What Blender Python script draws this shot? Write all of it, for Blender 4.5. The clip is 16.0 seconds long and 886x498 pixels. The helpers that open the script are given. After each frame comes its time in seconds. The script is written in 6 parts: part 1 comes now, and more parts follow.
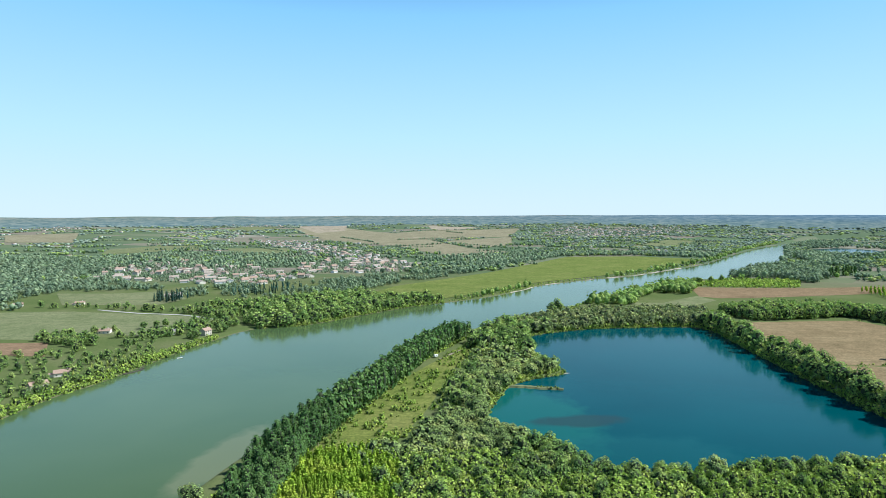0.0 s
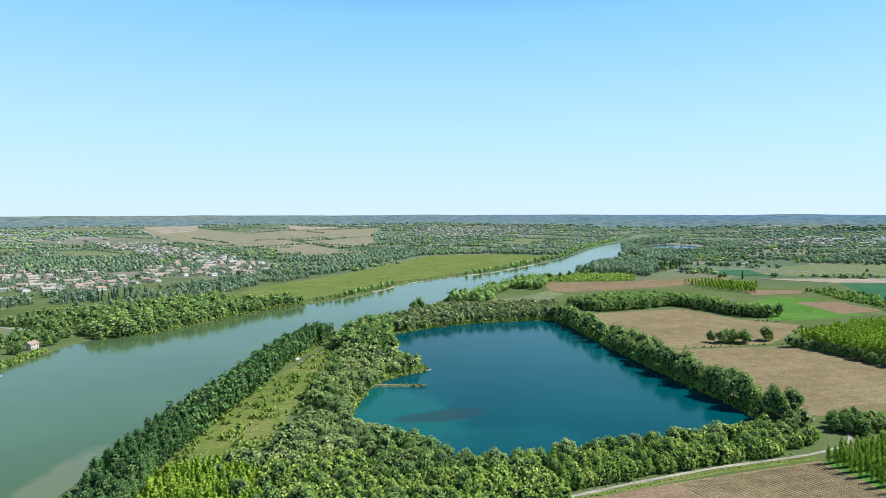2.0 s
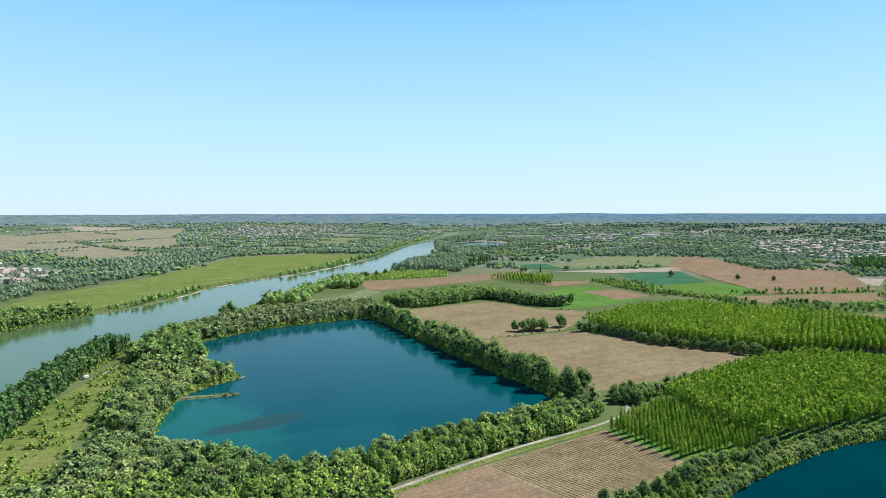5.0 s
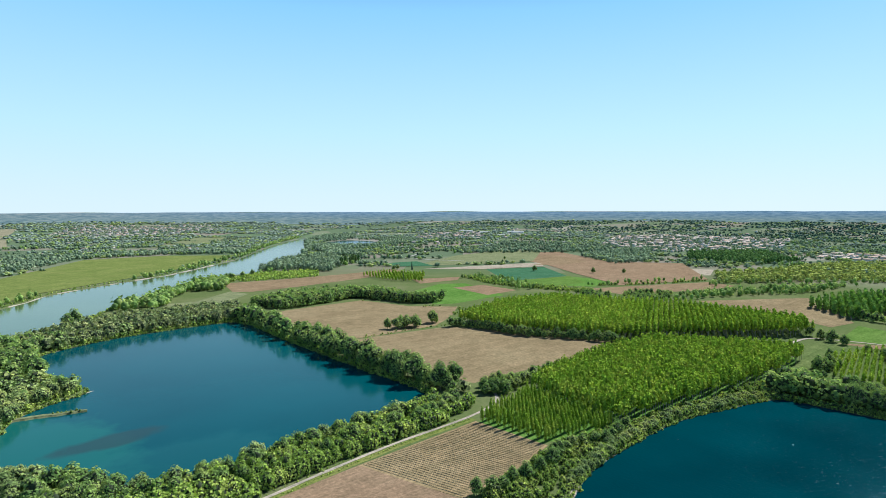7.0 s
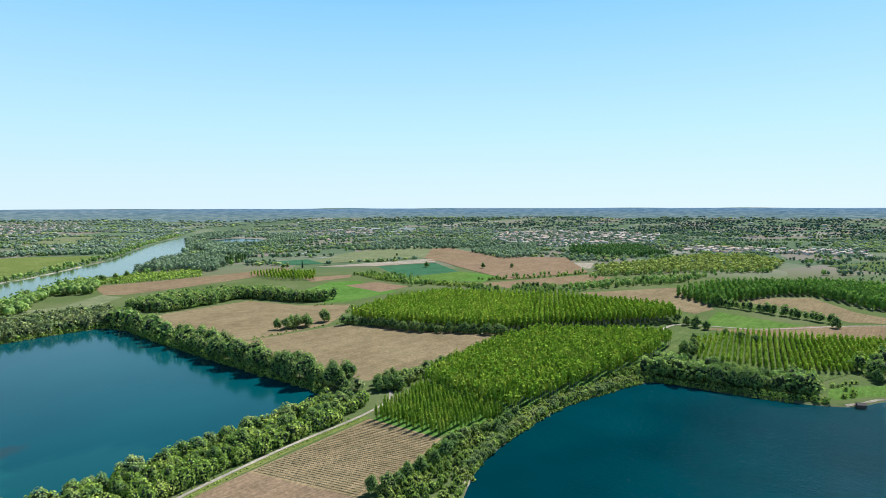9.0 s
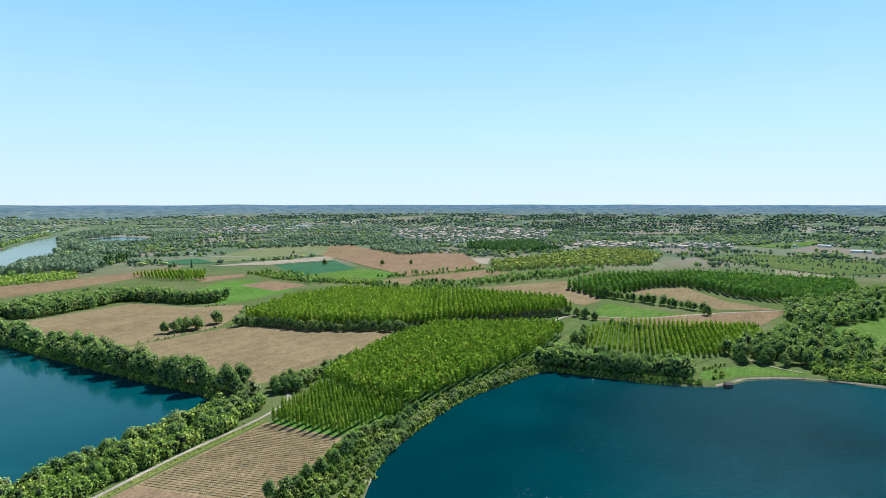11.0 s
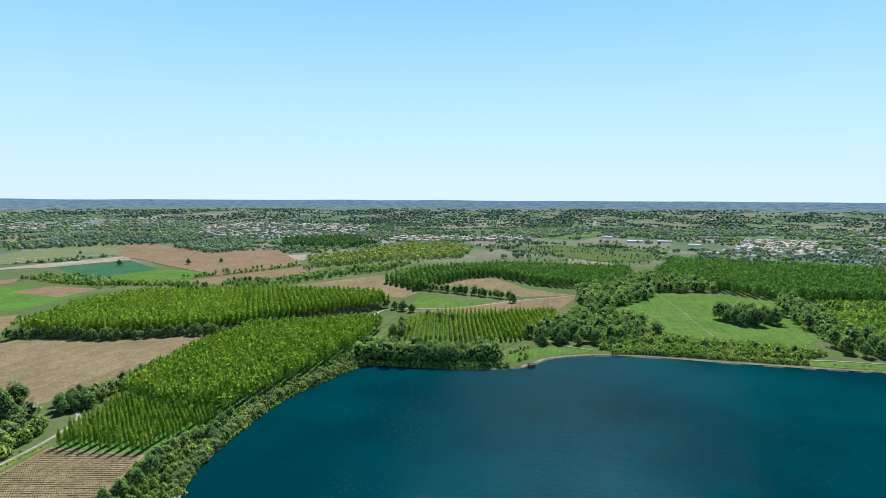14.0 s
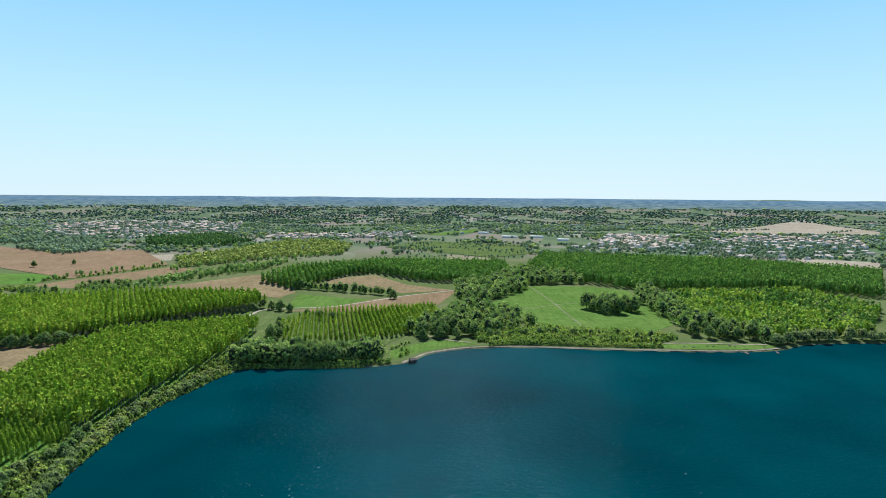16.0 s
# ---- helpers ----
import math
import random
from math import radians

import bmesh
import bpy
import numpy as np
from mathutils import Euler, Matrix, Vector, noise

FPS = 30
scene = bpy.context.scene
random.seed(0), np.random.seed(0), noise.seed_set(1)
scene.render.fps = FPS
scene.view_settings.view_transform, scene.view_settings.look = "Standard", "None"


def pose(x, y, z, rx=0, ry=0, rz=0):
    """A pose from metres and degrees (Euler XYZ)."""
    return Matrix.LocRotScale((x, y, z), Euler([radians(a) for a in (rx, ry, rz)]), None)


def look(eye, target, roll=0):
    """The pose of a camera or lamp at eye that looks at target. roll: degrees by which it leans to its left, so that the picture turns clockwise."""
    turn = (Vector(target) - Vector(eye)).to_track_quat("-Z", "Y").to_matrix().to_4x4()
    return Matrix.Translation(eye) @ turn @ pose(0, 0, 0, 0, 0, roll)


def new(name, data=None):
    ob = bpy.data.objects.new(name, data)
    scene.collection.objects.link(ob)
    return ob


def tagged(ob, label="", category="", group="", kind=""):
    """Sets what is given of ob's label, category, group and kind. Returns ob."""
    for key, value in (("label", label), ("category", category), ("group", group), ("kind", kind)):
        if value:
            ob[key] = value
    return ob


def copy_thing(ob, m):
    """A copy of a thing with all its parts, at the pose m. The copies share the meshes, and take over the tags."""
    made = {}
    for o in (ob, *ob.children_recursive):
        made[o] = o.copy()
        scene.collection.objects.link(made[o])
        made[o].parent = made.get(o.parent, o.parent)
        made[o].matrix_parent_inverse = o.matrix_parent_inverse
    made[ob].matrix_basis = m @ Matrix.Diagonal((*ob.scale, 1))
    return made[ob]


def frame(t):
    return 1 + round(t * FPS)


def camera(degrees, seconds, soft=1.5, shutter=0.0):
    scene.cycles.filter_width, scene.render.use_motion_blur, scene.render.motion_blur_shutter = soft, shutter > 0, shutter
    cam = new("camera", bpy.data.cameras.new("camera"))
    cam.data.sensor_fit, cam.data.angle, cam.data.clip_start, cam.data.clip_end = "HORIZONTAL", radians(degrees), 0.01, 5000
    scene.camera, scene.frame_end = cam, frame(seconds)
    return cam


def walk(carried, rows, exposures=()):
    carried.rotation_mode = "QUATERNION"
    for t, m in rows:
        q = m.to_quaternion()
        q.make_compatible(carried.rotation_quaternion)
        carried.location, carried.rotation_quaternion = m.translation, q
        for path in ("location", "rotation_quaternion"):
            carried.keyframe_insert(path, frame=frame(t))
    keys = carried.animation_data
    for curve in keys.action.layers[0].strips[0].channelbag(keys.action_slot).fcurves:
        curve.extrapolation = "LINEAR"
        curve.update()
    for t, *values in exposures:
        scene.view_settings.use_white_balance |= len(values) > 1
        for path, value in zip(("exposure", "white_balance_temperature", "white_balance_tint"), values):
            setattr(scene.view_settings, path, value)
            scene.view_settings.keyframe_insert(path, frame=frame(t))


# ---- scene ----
H = 130.0
cam = camera(71.59, 16.0, soft=0.55)
# seconds, yaw, pitch, roll: the aircraft hangs still and turns to its right
PATH = [
    (0.0, -0.000, -3.340, 0.198),
    (0.5, -3.296, -3.339, 0.157),
    (1.0, -6.346, -3.369, 0.159),
    (1.5, -9.482, -3.386, 0.153),
    (2.0, -12.814, -3.408, 0.117),
    (2.5, -16.103, -3.421, 0.155),
    (3.0, -19.283, -3.451, 0.170),
    (3.5, -22.103, -3.478, 0.199),
    (4.0, -24.682, -3.501, 0.162),
    (6.5, -38.563, -3.639, 0.124),
    (7.0, -41.805, -3.716, 0.140),
    (7.5, -44.794, -3.786, 0.128),
    (8.0, -47.466, -3.894, 0.123),
    (8.5, -49.795, -3.973, 0.128),
    (9.0, -51.850, -4.036, 0.134),
    (11.5, -63.959, -4.429, -0.016),
    (12.0, -66.788, -4.504, -0.043),
    (12.5, -69.685, -4.577, -0.091),
    (13.0, -72.582, -4.637, -0.135),
    (13.5, -75.425, -4.707, -0.191),
    (14.0, -78.173, -4.765, -0.248),
    (14.5, -80.968, -4.837, -0.305),
    (15.0, -83.784, -4.908, -0.336),
    (15.5, -86.605, -4.954, -0.427),
    (16.0, -89.364, -5.013, -0.437),
]
walk(cam, [(t, pose(0, 0, H, 90 + p, r, y)) for t, y, p, r in PATH],
     exposures=[(0, 0.44, 5830, 6), (8, 0.46, 5930, 8), (16, 0.42, 5880, 7)])

# ---- light ----
SUN_EL, SUN_AZ = radians(47), radians(90)   # azimuth clockwise from +y
world = bpy.data.worlds.new("world")
scene.world = world
world.use_nodes = True
wn = world.node_tree
sky = wn.nodes.new("ShaderNodeTexSky")
sky.sky_type = "NISHITA"
sky.sun_disc = False
sky.sun_elevation, sky.sun_rotation = SUN_EL, SUN_AZ
sky.altitude, sky.air_density, sky.dust_density, sky.ozone_density = 100, 1.0, 0.6, 1.6
# clear spring sky: blue overhead, paling to white in the damp air over the plain
coord = wn.nodes.new("ShaderNodeTexCoord")
sepz = wn.nodes.new("ShaderNodeSeparateXYZ")
wn.links.new(coord.outputs["Generated"], sepz.inputs[0])
pale = wn.nodes.new("ShaderNodeValToRGB")
for at, col in ((0.03, (6.2, 7.6, 8.4)), (0.12, (5.0, 7.3, 8.6)), (0.30, (2.7, 5.6, 8.6)), (0.42, (0.6, 1.6, 3.4)), (0.6, (0.2, 0.65, 1.8))):
    e = pale.color_ramp.elements.new(at)
    e.color = (*col, 1)
pale.color_ramp.elements[0].color = (6.6, 7.8, 8.3, 1)
pale.color_ramp.elements[-1].color = (0.2, 0.6, 1.7, 1)
wn.links.new(sepz.outputs["Z"], pale.inputs[0])
blend = wn.nodes.new("ShaderNodeMix")
blend.data_type = "RGBA"
blend.inputs[0].default_value = 0.93
wn.links.new(sky.outputs[0], blend.inputs[6])
wn.links.new(pale.outputs[0], blend.inputs[7])
wn.links.new(blend.outputs[2], wn.nodes["Background"].inputs[0])
wn.nodes["Background"].inputs[1].default_value = 0.087
sun = new("sun", bpy.data.lights.new("sun", "SUN"))
sun.data.energy, sun.data.angle, sun.data.color = 5.0, radians(0.53), (1.0, 0.965, 0.90)
SUN_WAY = Vector((math.sin(SUN_AZ) * math.cos(SUN_EL), math.cos(SUN_AZ) * math.cos(SUN_EL), math.sin(SUN_EL)))
sun.matrix_world = look(SUN_WAY * 900, (0, 0, 0))

# ---- materials ----
def links(m, a, b):
    m.node_tree.links.new(a, b)


def node(m, kind, **values):
    n = m.node_tree.nodes.new("ShaderNode" + kind)
    for k, v in values.items():
        n.inputs[k.replace("_", " ")].default_value = v
    return n


def base_material(name, rough=0.8):
    m = bpy.data.materials.new(name)
    m.use_nodes = True
    p = m.node_tree.nodes["Principled BSDF"]
    p.inputs["Roughness"].default_value = rough
    return m, p


def position(m):
    return m.node_tree.nodes.new("ShaderNodeNewGeometry").outputs["Position"]


def noise_at(m, vec, scale, detail=4.0, rough=0.55):
    n = node(m, "TexNoise", Scale=scale, Detail=detail, Roughness=rough)
    links(m, vec, n.inputs["Vector"])
    return n.outputs["Fac"]


def ramp(m, fac, stops):
    r = m.node_tree.nodes.new("ShaderNodeValToRGB")
    els = r.color_ramp.elements
    while len(els) < len(stops):
        els.new(0.5)
    for e, (at, col) in zip(els, stops):
        e.position, e.color = at, (*col, 1)
    links(m, fac, r.inputs[0])
    return r.outputs[0]


def mixed(m, fac, a, b, blend="MIX"):
    n = m.node_tree.nodes.new("ShaderNodeMix")
    n.data_type, n.blend_type = "RGBA", blend
    if isinstance(fac, float):
        n.inputs[0].default_value = fac
    else:
        links(m, fac, n.inputs[0])
    for s, i in ((a, 6), (b, 7)):
        if isinstance(s, tuple):
            n.inputs[i].default_value = (*s, 1)
        else:
            links(m, s, n.inputs[i])
    return n.outputs[2]


def bumped(m, p, height, strength, distance):
    b = node(m, "Bump", Strength=strength, Distance=distance)
    links(m, height, b.inputs["Height"])
    links(m, b.outputs[0], p.inputs["Normal"])


def foliage(name, dark, light, warm, through_light=0.30):
    """Leaves: three tones mixed by tree-sized and leaf-sized variation, part of the light going through."""
    m, p = base_material(name, 0.6)
    pos = position(m)
    big = noise_at(m, pos, 0.075, 2)
    small = noise_at(m, pos, 0.45, 3)
    isl = m.node_tree.nodes.new("ShaderNodeNewGeometry").outputs["Random Per Island"]
    c = ramp(m, big, [(0.38, dark), (0.5, light), (0.62, warm)])
    c2 = ramp(m, small, [(0.3, dark), (0.7, light)])
    c = mixed(m, 0.3, c, c2)
    v = ramp(m, isl, [(0.0, (0.75, 0.75, 0.78)), (0.55, (1.35, 1.35, 1.3)), (1.0, (1.9, 1.85, 1.65))])
    c = mixed(m, 1.0, c, v, "MULTIPLY")
    links(m, c, p.inputs["Base Color"])
    p.inputs["Specular IOR Level"].default_value = 0.0
    tr = m.node_tree.nodes.new("ShaderNodeBsdfTranslucent")
    links(m, mixed(m, 1.0, c, (1.2, 1.25, 0.8), "MULTIPLY"), tr.inputs[0])
    ms = m.node_tree.nodes.new("ShaderNodeMixShader")
    ms.inputs[0].default_value = through_light * 0.7
    links(m, p.outputs[0], ms.inputs[1])
    links(m, tr.outputs[0], ms.inputs[2])
    links(m, ms.outputs[0], m.node_tree.nodes["Material Output"].inputs[0])
    return m


LEAF = {
    "poplar": foliage("poplar_leaves", (0.060, 0.122, 0.042), (0.095, 0.168, 0.054), (0.130, 0.200, 0.064)),
    "young_poplar": foliage("young_poplar_leaves", (0.150, 0.240, 0.026), (0.215, 0.310, 0.040), (0.290, 0.340, 0.052), 0.30),
    "willow": foliage("willow_leaves", (0.162, 0.230, 0.086), (0.258, 0.326, 0.118), (0.360, 0.385, 0.138)),
    "broadleaf": foliage("broadleaf_leaves", (0.106, 0.182, 0.060), (0.208, 0.298, 0.090), (0.312, 0.364, 0.124), 0.46),
    "thicket": foliage("thicket_leaves", (0.172, 0.258, 0.054), (0.280, 0.376, 0.082), (0.388, 0.434, 0.112), 0.36),
    "yellow": foliage("spring_yellow_leaves", (0.20, 0.25, 0.064), (0.28, 0.32, 0.090), (0.33, 0.35, 0.115)),
    "olive": foliage("olive_leaves", (0.130, 0.180, 0.077), (0.215, 0.255, 0.112), (0.300, 0.300, 0.140)),
    "conifer": foliage("conifer_needles", (0.030, 0.065, 0.051), (0.045, 0.09, 0.070), (0.055, 0.10, 0.077), 0.1),
    # greyed and blued: distance haze is put into this leaf colour
    "hillwood": foliage("hazy_woodland_leaves", (0.104, 0.154, 0.104), (0.172, 0.232, 0.146), (0.245, 0.294, 0.186)),
    # paler again, with the haze over the far plain mixed into the colour
    "plainwood": foliage("hazy_plain_leaves", (0.148, 0.198, 0.166), (0.218, 0.272, 0.222), (0.286, 0.332, 0.260), 0.2),
    "green_poplar": foliage("green_poplar_leaves", (0.085, 0.170, 0.036), (0.130, 0.230, 0.049), (0.175, 0.260, 0.064), 0.28),
}
LEAF["pruned"] = LEAF["young_poplar"]


def soil(name, a, b, c, rows=None):
    m, p = base_material(name, 0.95)
    pos = position(m)
    f = noise_at(m, pos, 0.018, 5, 0.6)
    g = noise_at(m, pos, 0.5, 5, 0.7)
    col = ramp(m, f, [(0.34, a), (0.5, b), (0.68, c)])
    col = mixed(m, 0.35, col, ramp(m, g, [(0.3, a), (0.7, c)]))
    h = noise_at(m, pos, 0.09, 6, 0.75)
    col = mixed(m, 0.55, col, mixed(m, 1.0, col, ramp(m, h, [(0.35, (0.62, 0.66, 0.62)), (0.62, (1.25, 1.22, 1.2))]), "MULTIPLY"))
    col = mixed(m, 1.0, col, ramp(m, g, [(0.33, (0.74, 0.75, 0.76)), (0.67, (1.26, 1.24, 1.22))]), "MULTIPLY")
    tilled = m.node_tree.nodes.new("ShaderNodeMapping")
    tilled.inputs["Rotation"].default_value = (0, 0, 0.42)
    tilled.inputs["Scale"].default_value = (0.012, 0.45, 1)
    links(m, pos, tilled.inputs["Vector"])
    col = mixed(m, 1.0, col, ramp(m, noise_at(m, tilled.outputs[0], 1.0, 4, 0.7), [(0.36, (0.86, 0.88, 0.86)), (0.64, (1.12, 1.11, 1.12))]), "MULTIPLY")
    if rows:
        direction, pitch, tone, amount = rows
        mp = m.node_tree.nodes.new("ShaderNodeMapping")
        mp.inputs["Rotation"].default_value = (0, 0, direction)
        links(m, pos, mp.inputs["Vector"])
        w = node(m, "TexWave", Scale=6.2832 / pitch / 20 * 1.0, Distortion=0.6, Detail=1.0)
        links(m, mp.outputs[0], w.inputs["Vector"])
        mul = m.node_tree.nodes.new("ShaderNodeMath")
        mul.operation = "MULTIPLY"
        mul.inputs[1].default_value = amount
        links(m, w.outputs["Fac"], mul.inputs[0])
        col = mixed(m, mul.outputs[0], col, tone)
    links(m, col, p.inputs["Base Color"])
    bumped(m, p, g, 0.6, 0.25)
    p.inputs["Specular IOR Level"].default_value = 0.0
    return m


FIELD = {
    "brown": soil("ploughed_soil", (0.185, 0.130, 0.078), (0.228, 0.162, 0.097), (0.26, 0.19, 0.115)),
    "stubble": soil("stubble_soil", (0.188, 0.142, 0.080), (0.232, 0.175, 0.099), (0.27, 0.21, 0.122)),
    "pink": soil("reddish_soil", (0.200, 0.136, 0.086), (0.238, 0.162, 0.102), (0.265, 0.188, 0.120)),
    "tan": soil("dry_tan_soil", (0.27, 0.225, 0.168), (0.33, 0.28, 0.215), (0.38, 0.33, 0.261)),
    "grass": soil("meadow_grass", (0.080, 0.150, 0.030), (0.105, 0.180, 0.039), (0.135, 0.20, 0.053)),
    "river_meadow": soil("riverside_meadow", (0.115, 0.155, 0.039), (0.15, 0.185, 0.051), (0.185, 0.205, 0.067)),
    "crop": soil("young_crop", (0.075, 0.160, 0.030), (0.10, 0.195, 0.039), (0.13, 0.22, 0.053)),
    "deep_crop": soil("deep_green_crop", (0.040, 0.115, 0.060), (0.055, 0.138, 0.074), (0.075, 0.155, 0.084)),
    "pasture": soil("pale_pasture", (0.14, 0.165, 0.079), (0.175, 0.195, 0.099), (0.215, 0.22, 0.122)),
    "scrub": soil("rough_scrub", (0.11, 0.15, 0.035), (0.155, 0.185, 0.046), (0.20, 0.205, 0.067)),
    "rough_green": soil("rough_green_cover", (0.075, 0.115, 0.035), (0.10, 0.14, 0.046), (0.14, 0.165, 0.064)),
    "vine_slope": soil("vineyard_slope", (0.200, 0.182, 0.118), (0.250, 0.226, 0.150), (0.290, 0.264, 0.178)),
    "straw": soil("dry_row_grass", (0.30, 0.23, 0.122), (0.36, 0.28, 0.150), (0.40, 0.32, 0.180)),
    "gravel": soil("pale_gravel", (0.34, 0.32, 0.304), (0.41, 0.39, 0.370), (0.47, 0.45, 0.427)),
    "sand": soil("shore_sand", (0.28, 0.24, 0.186), (0.36, 0.31, 0.255), (0.42, 0.37, 0.313)),
    "vine_soil": soil("vineyard_soil", (0.218, 0.160, 0.084), (0.26, 0.192, 0.104), (0.295, 0.222, 0.126)),
}


def ground_material():
    """Rough grass near by, a patchwork of fields on the far plain and slopes, sand on the water's edge."""
    m, p = base_material("ground_cover", 0.95)
    pos = position(m)
    n1 = noise_at(m, pos, 0.012, 5, 0.6)
    n2 = noise_at(m, pos, 0.25, 5, 0.7)
    near = ramp(m, n1, [(0.32, (0.078, 0.118, 0.036)), (0.5, (0.112, 0.145, 0.050)), (0.66, (0.165, 0.172, 0.082))])
    near = mixed(m, 0.4, near, ramp(m, n2, [(0.3, (0.06, 0.095, 0.031)), (0.7, (0.165, 0.18, 0.078))]))
    mp = m.node_tree.nodes.new("ShaderNodeMapping")
    mp.inputs["Rotation"].default_value = (0, 0, 0.5)
    mp.inputs["Scale"].default_value = (0.0042, 0.0075, 0.0)
    links(m, pos, mp.inputs["Vector"])
    warp = node(m, "TexVoronoi", Scale=1.0, Randomness=0.85)
    warp.distance = "CHEBYCHEV"
    links(m, mp.outputs[0], warp.inputs["Vector"])
    sep = m.node_tree.nodes.new("ShaderNodeSeparateColor")
    links(m, warp.outputs["Color"], sep.inputs[0])
    # field tones, with some far haze put in as grey and blue
    patches = ramp(m, sep.outputs[0], [(0.0, (0.105, 0.150, 0.098)), (0.24, (0.135, 0.175, 0.109)), (0.42, (0.175, 0.195, 0.138)),
                                       (0.58, (0.24, 0.215, 0.178)), (0.70, (0.25, 0.205, 0.184)), (0.8, (0.11, 0.165, 0.098)), (0.94, (0.32, 0.29, 0.253))])
    patches.node.color_ramp.interpolation = "CONSTANT"
    patches = mixed(m, 0.3, patches, near)
    ln = m.node_tree.nodes.new("ShaderNodeVectorMath")
    ln.operation = "LENGTH"
    links(m, pos, ln.inputs[0])
    far = m.node_tree.nodes.new("ShaderNodeMapRange")
    for k, v in (("From Min", 1150), ("From Max", 1500)):
        far.inputs[k].default_value = v
    links(m, ln.outputs["Value"], far.inputs["Value"])
    col = mixed(m, far.outputs[0], near, patches)
    sp = m.node_tree.nodes.new("ShaderNodeSeparateXYZ")
    links(m, pos, sp.inputs[0])
    wet = m.node_tree.nodes.new("ShaderNodeMapRange")
    for k, v in (("From Min", -1.05), ("From Max", -0.9), ("To Min", 1), ("To Max", 0)):
        wet.inputs[k].default_value = v
    links(m, sp.outputs["Z"], wet.inputs["Value"])
    col = mixed(m, wet.outputs[0], col, mixed(m, n2, (0.10, 0.085, 0.05), (0.21, 0.18, 0.12)))
    links(m, col, p.inputs["Base Color"])
    bumped(m, p, n2, 0.8, 0.5)
    p.inputs["Specular IOR Level"].default_value = 0.0
    return m


def water(name, deep, pale, scale, strength, rough, distance=0.12, shoals=(), gloss=0.5, tint=(1, 1, 1)):
    """Open water: body colour with slow drifts, ripples of two sizes, pale shoals where the bed rises."""
    m, p = base_material(name, rough)
    pos = position(m)
    drift = noise_at(m, pos, 0.006, 3)
    col = ramp(m, drift, [(0.35, deep), (0.65, pale)])
    for (x, y, rx, ry, turn, tone, amount) in shoals:
        mp = m.node_tree.nodes.new("ShaderNodeMapping")
        mp.vector_type = "TEXTURE"
        mp.inputs["Location"].default_value = (x, y, 0)
        mp.inputs["Rotation"].default_value = (0, 0, turn)
        mp.inputs["Scale"].default_value = (rx, ry, 1000)
        links(m, pos, mp.inputs["Vector"])
        ln = m.node_tree.nodes.new("ShaderNodeVectorMath")
        ln.operation = "LENGTH"
        links(m, mp.outputs[0], ln.inputs[0])
        ed = m.node_tree.nodes.new("ShaderNodeMath")
        ed.operation = "MULTIPLY_ADD"
        ed.inputs[1].default_value, ed.inputs[2].default_value = 0.9, -0.45
        links(m, noise_at(m, pos, 0.06, 4, 0.6), ed.inputs[0])
        ad = m.node_tree.nodes.new("ShaderNodeMath")
        ad.operation = "ADD"
        links(m, ln.outputs["Value"], ad.inputs[0])
        links(m, ed.outputs[0], ad.inputs[1])
        mr = m.node_tree.nodes.new("ShaderNodeMapRange")
        for k, v in (("From Min", 0.65), ("From Max", 1.0), ("To Min", amount), ("To Max", 0.0)):
            mr.inputs[k].default_value = v
        links(m, ad.outputs[0], mr.inputs["Value"])
        col = mixed(m, mr.outputs[0], col, tone)
    links(m, col, p.inputs["Base Color"])
    p.inputs["IOR"].default_value = 1.33
    p.inputs["Specular IOR Level"].default_value = gloss
    p.inputs["Specular Tint"].default_value = (*tint, 1)
    rip = noise_at(m, pos, scale, 3, 0.6)
    bumped(m, p, rip, strength, distance)
    return m


RIVER_WATER = water("river_water", (0.064, 0.108, 0.042), (0.084, 0.128, 0.052), 0.5, 0.25, 0.12, 0.1, gloss=0.26,
                    shoals=((-119, 325, 56, 16, 1.4, (0.22, 0.22, 0.12), 0.42),))
LAKE_WATER = water("lake_water", (0.002, 0.051, 0.062), (0.003, 0.066, 0.077), 0.5, 0.25, 0.10, 0.1,
                   shoals=((50, 395, 50, 85, 0.3, (0.014, 0.120, 0.095), 0.6),
                           (100, 330, 70, 30, 0, (0.015, 0.095, 0.10), 0.35), (86, 381, 36, 13, 0.12, (0.018, 0.042, 0.040), 0.8)), gloss=0.10, tint=(0.5, 0.9, 1.0))


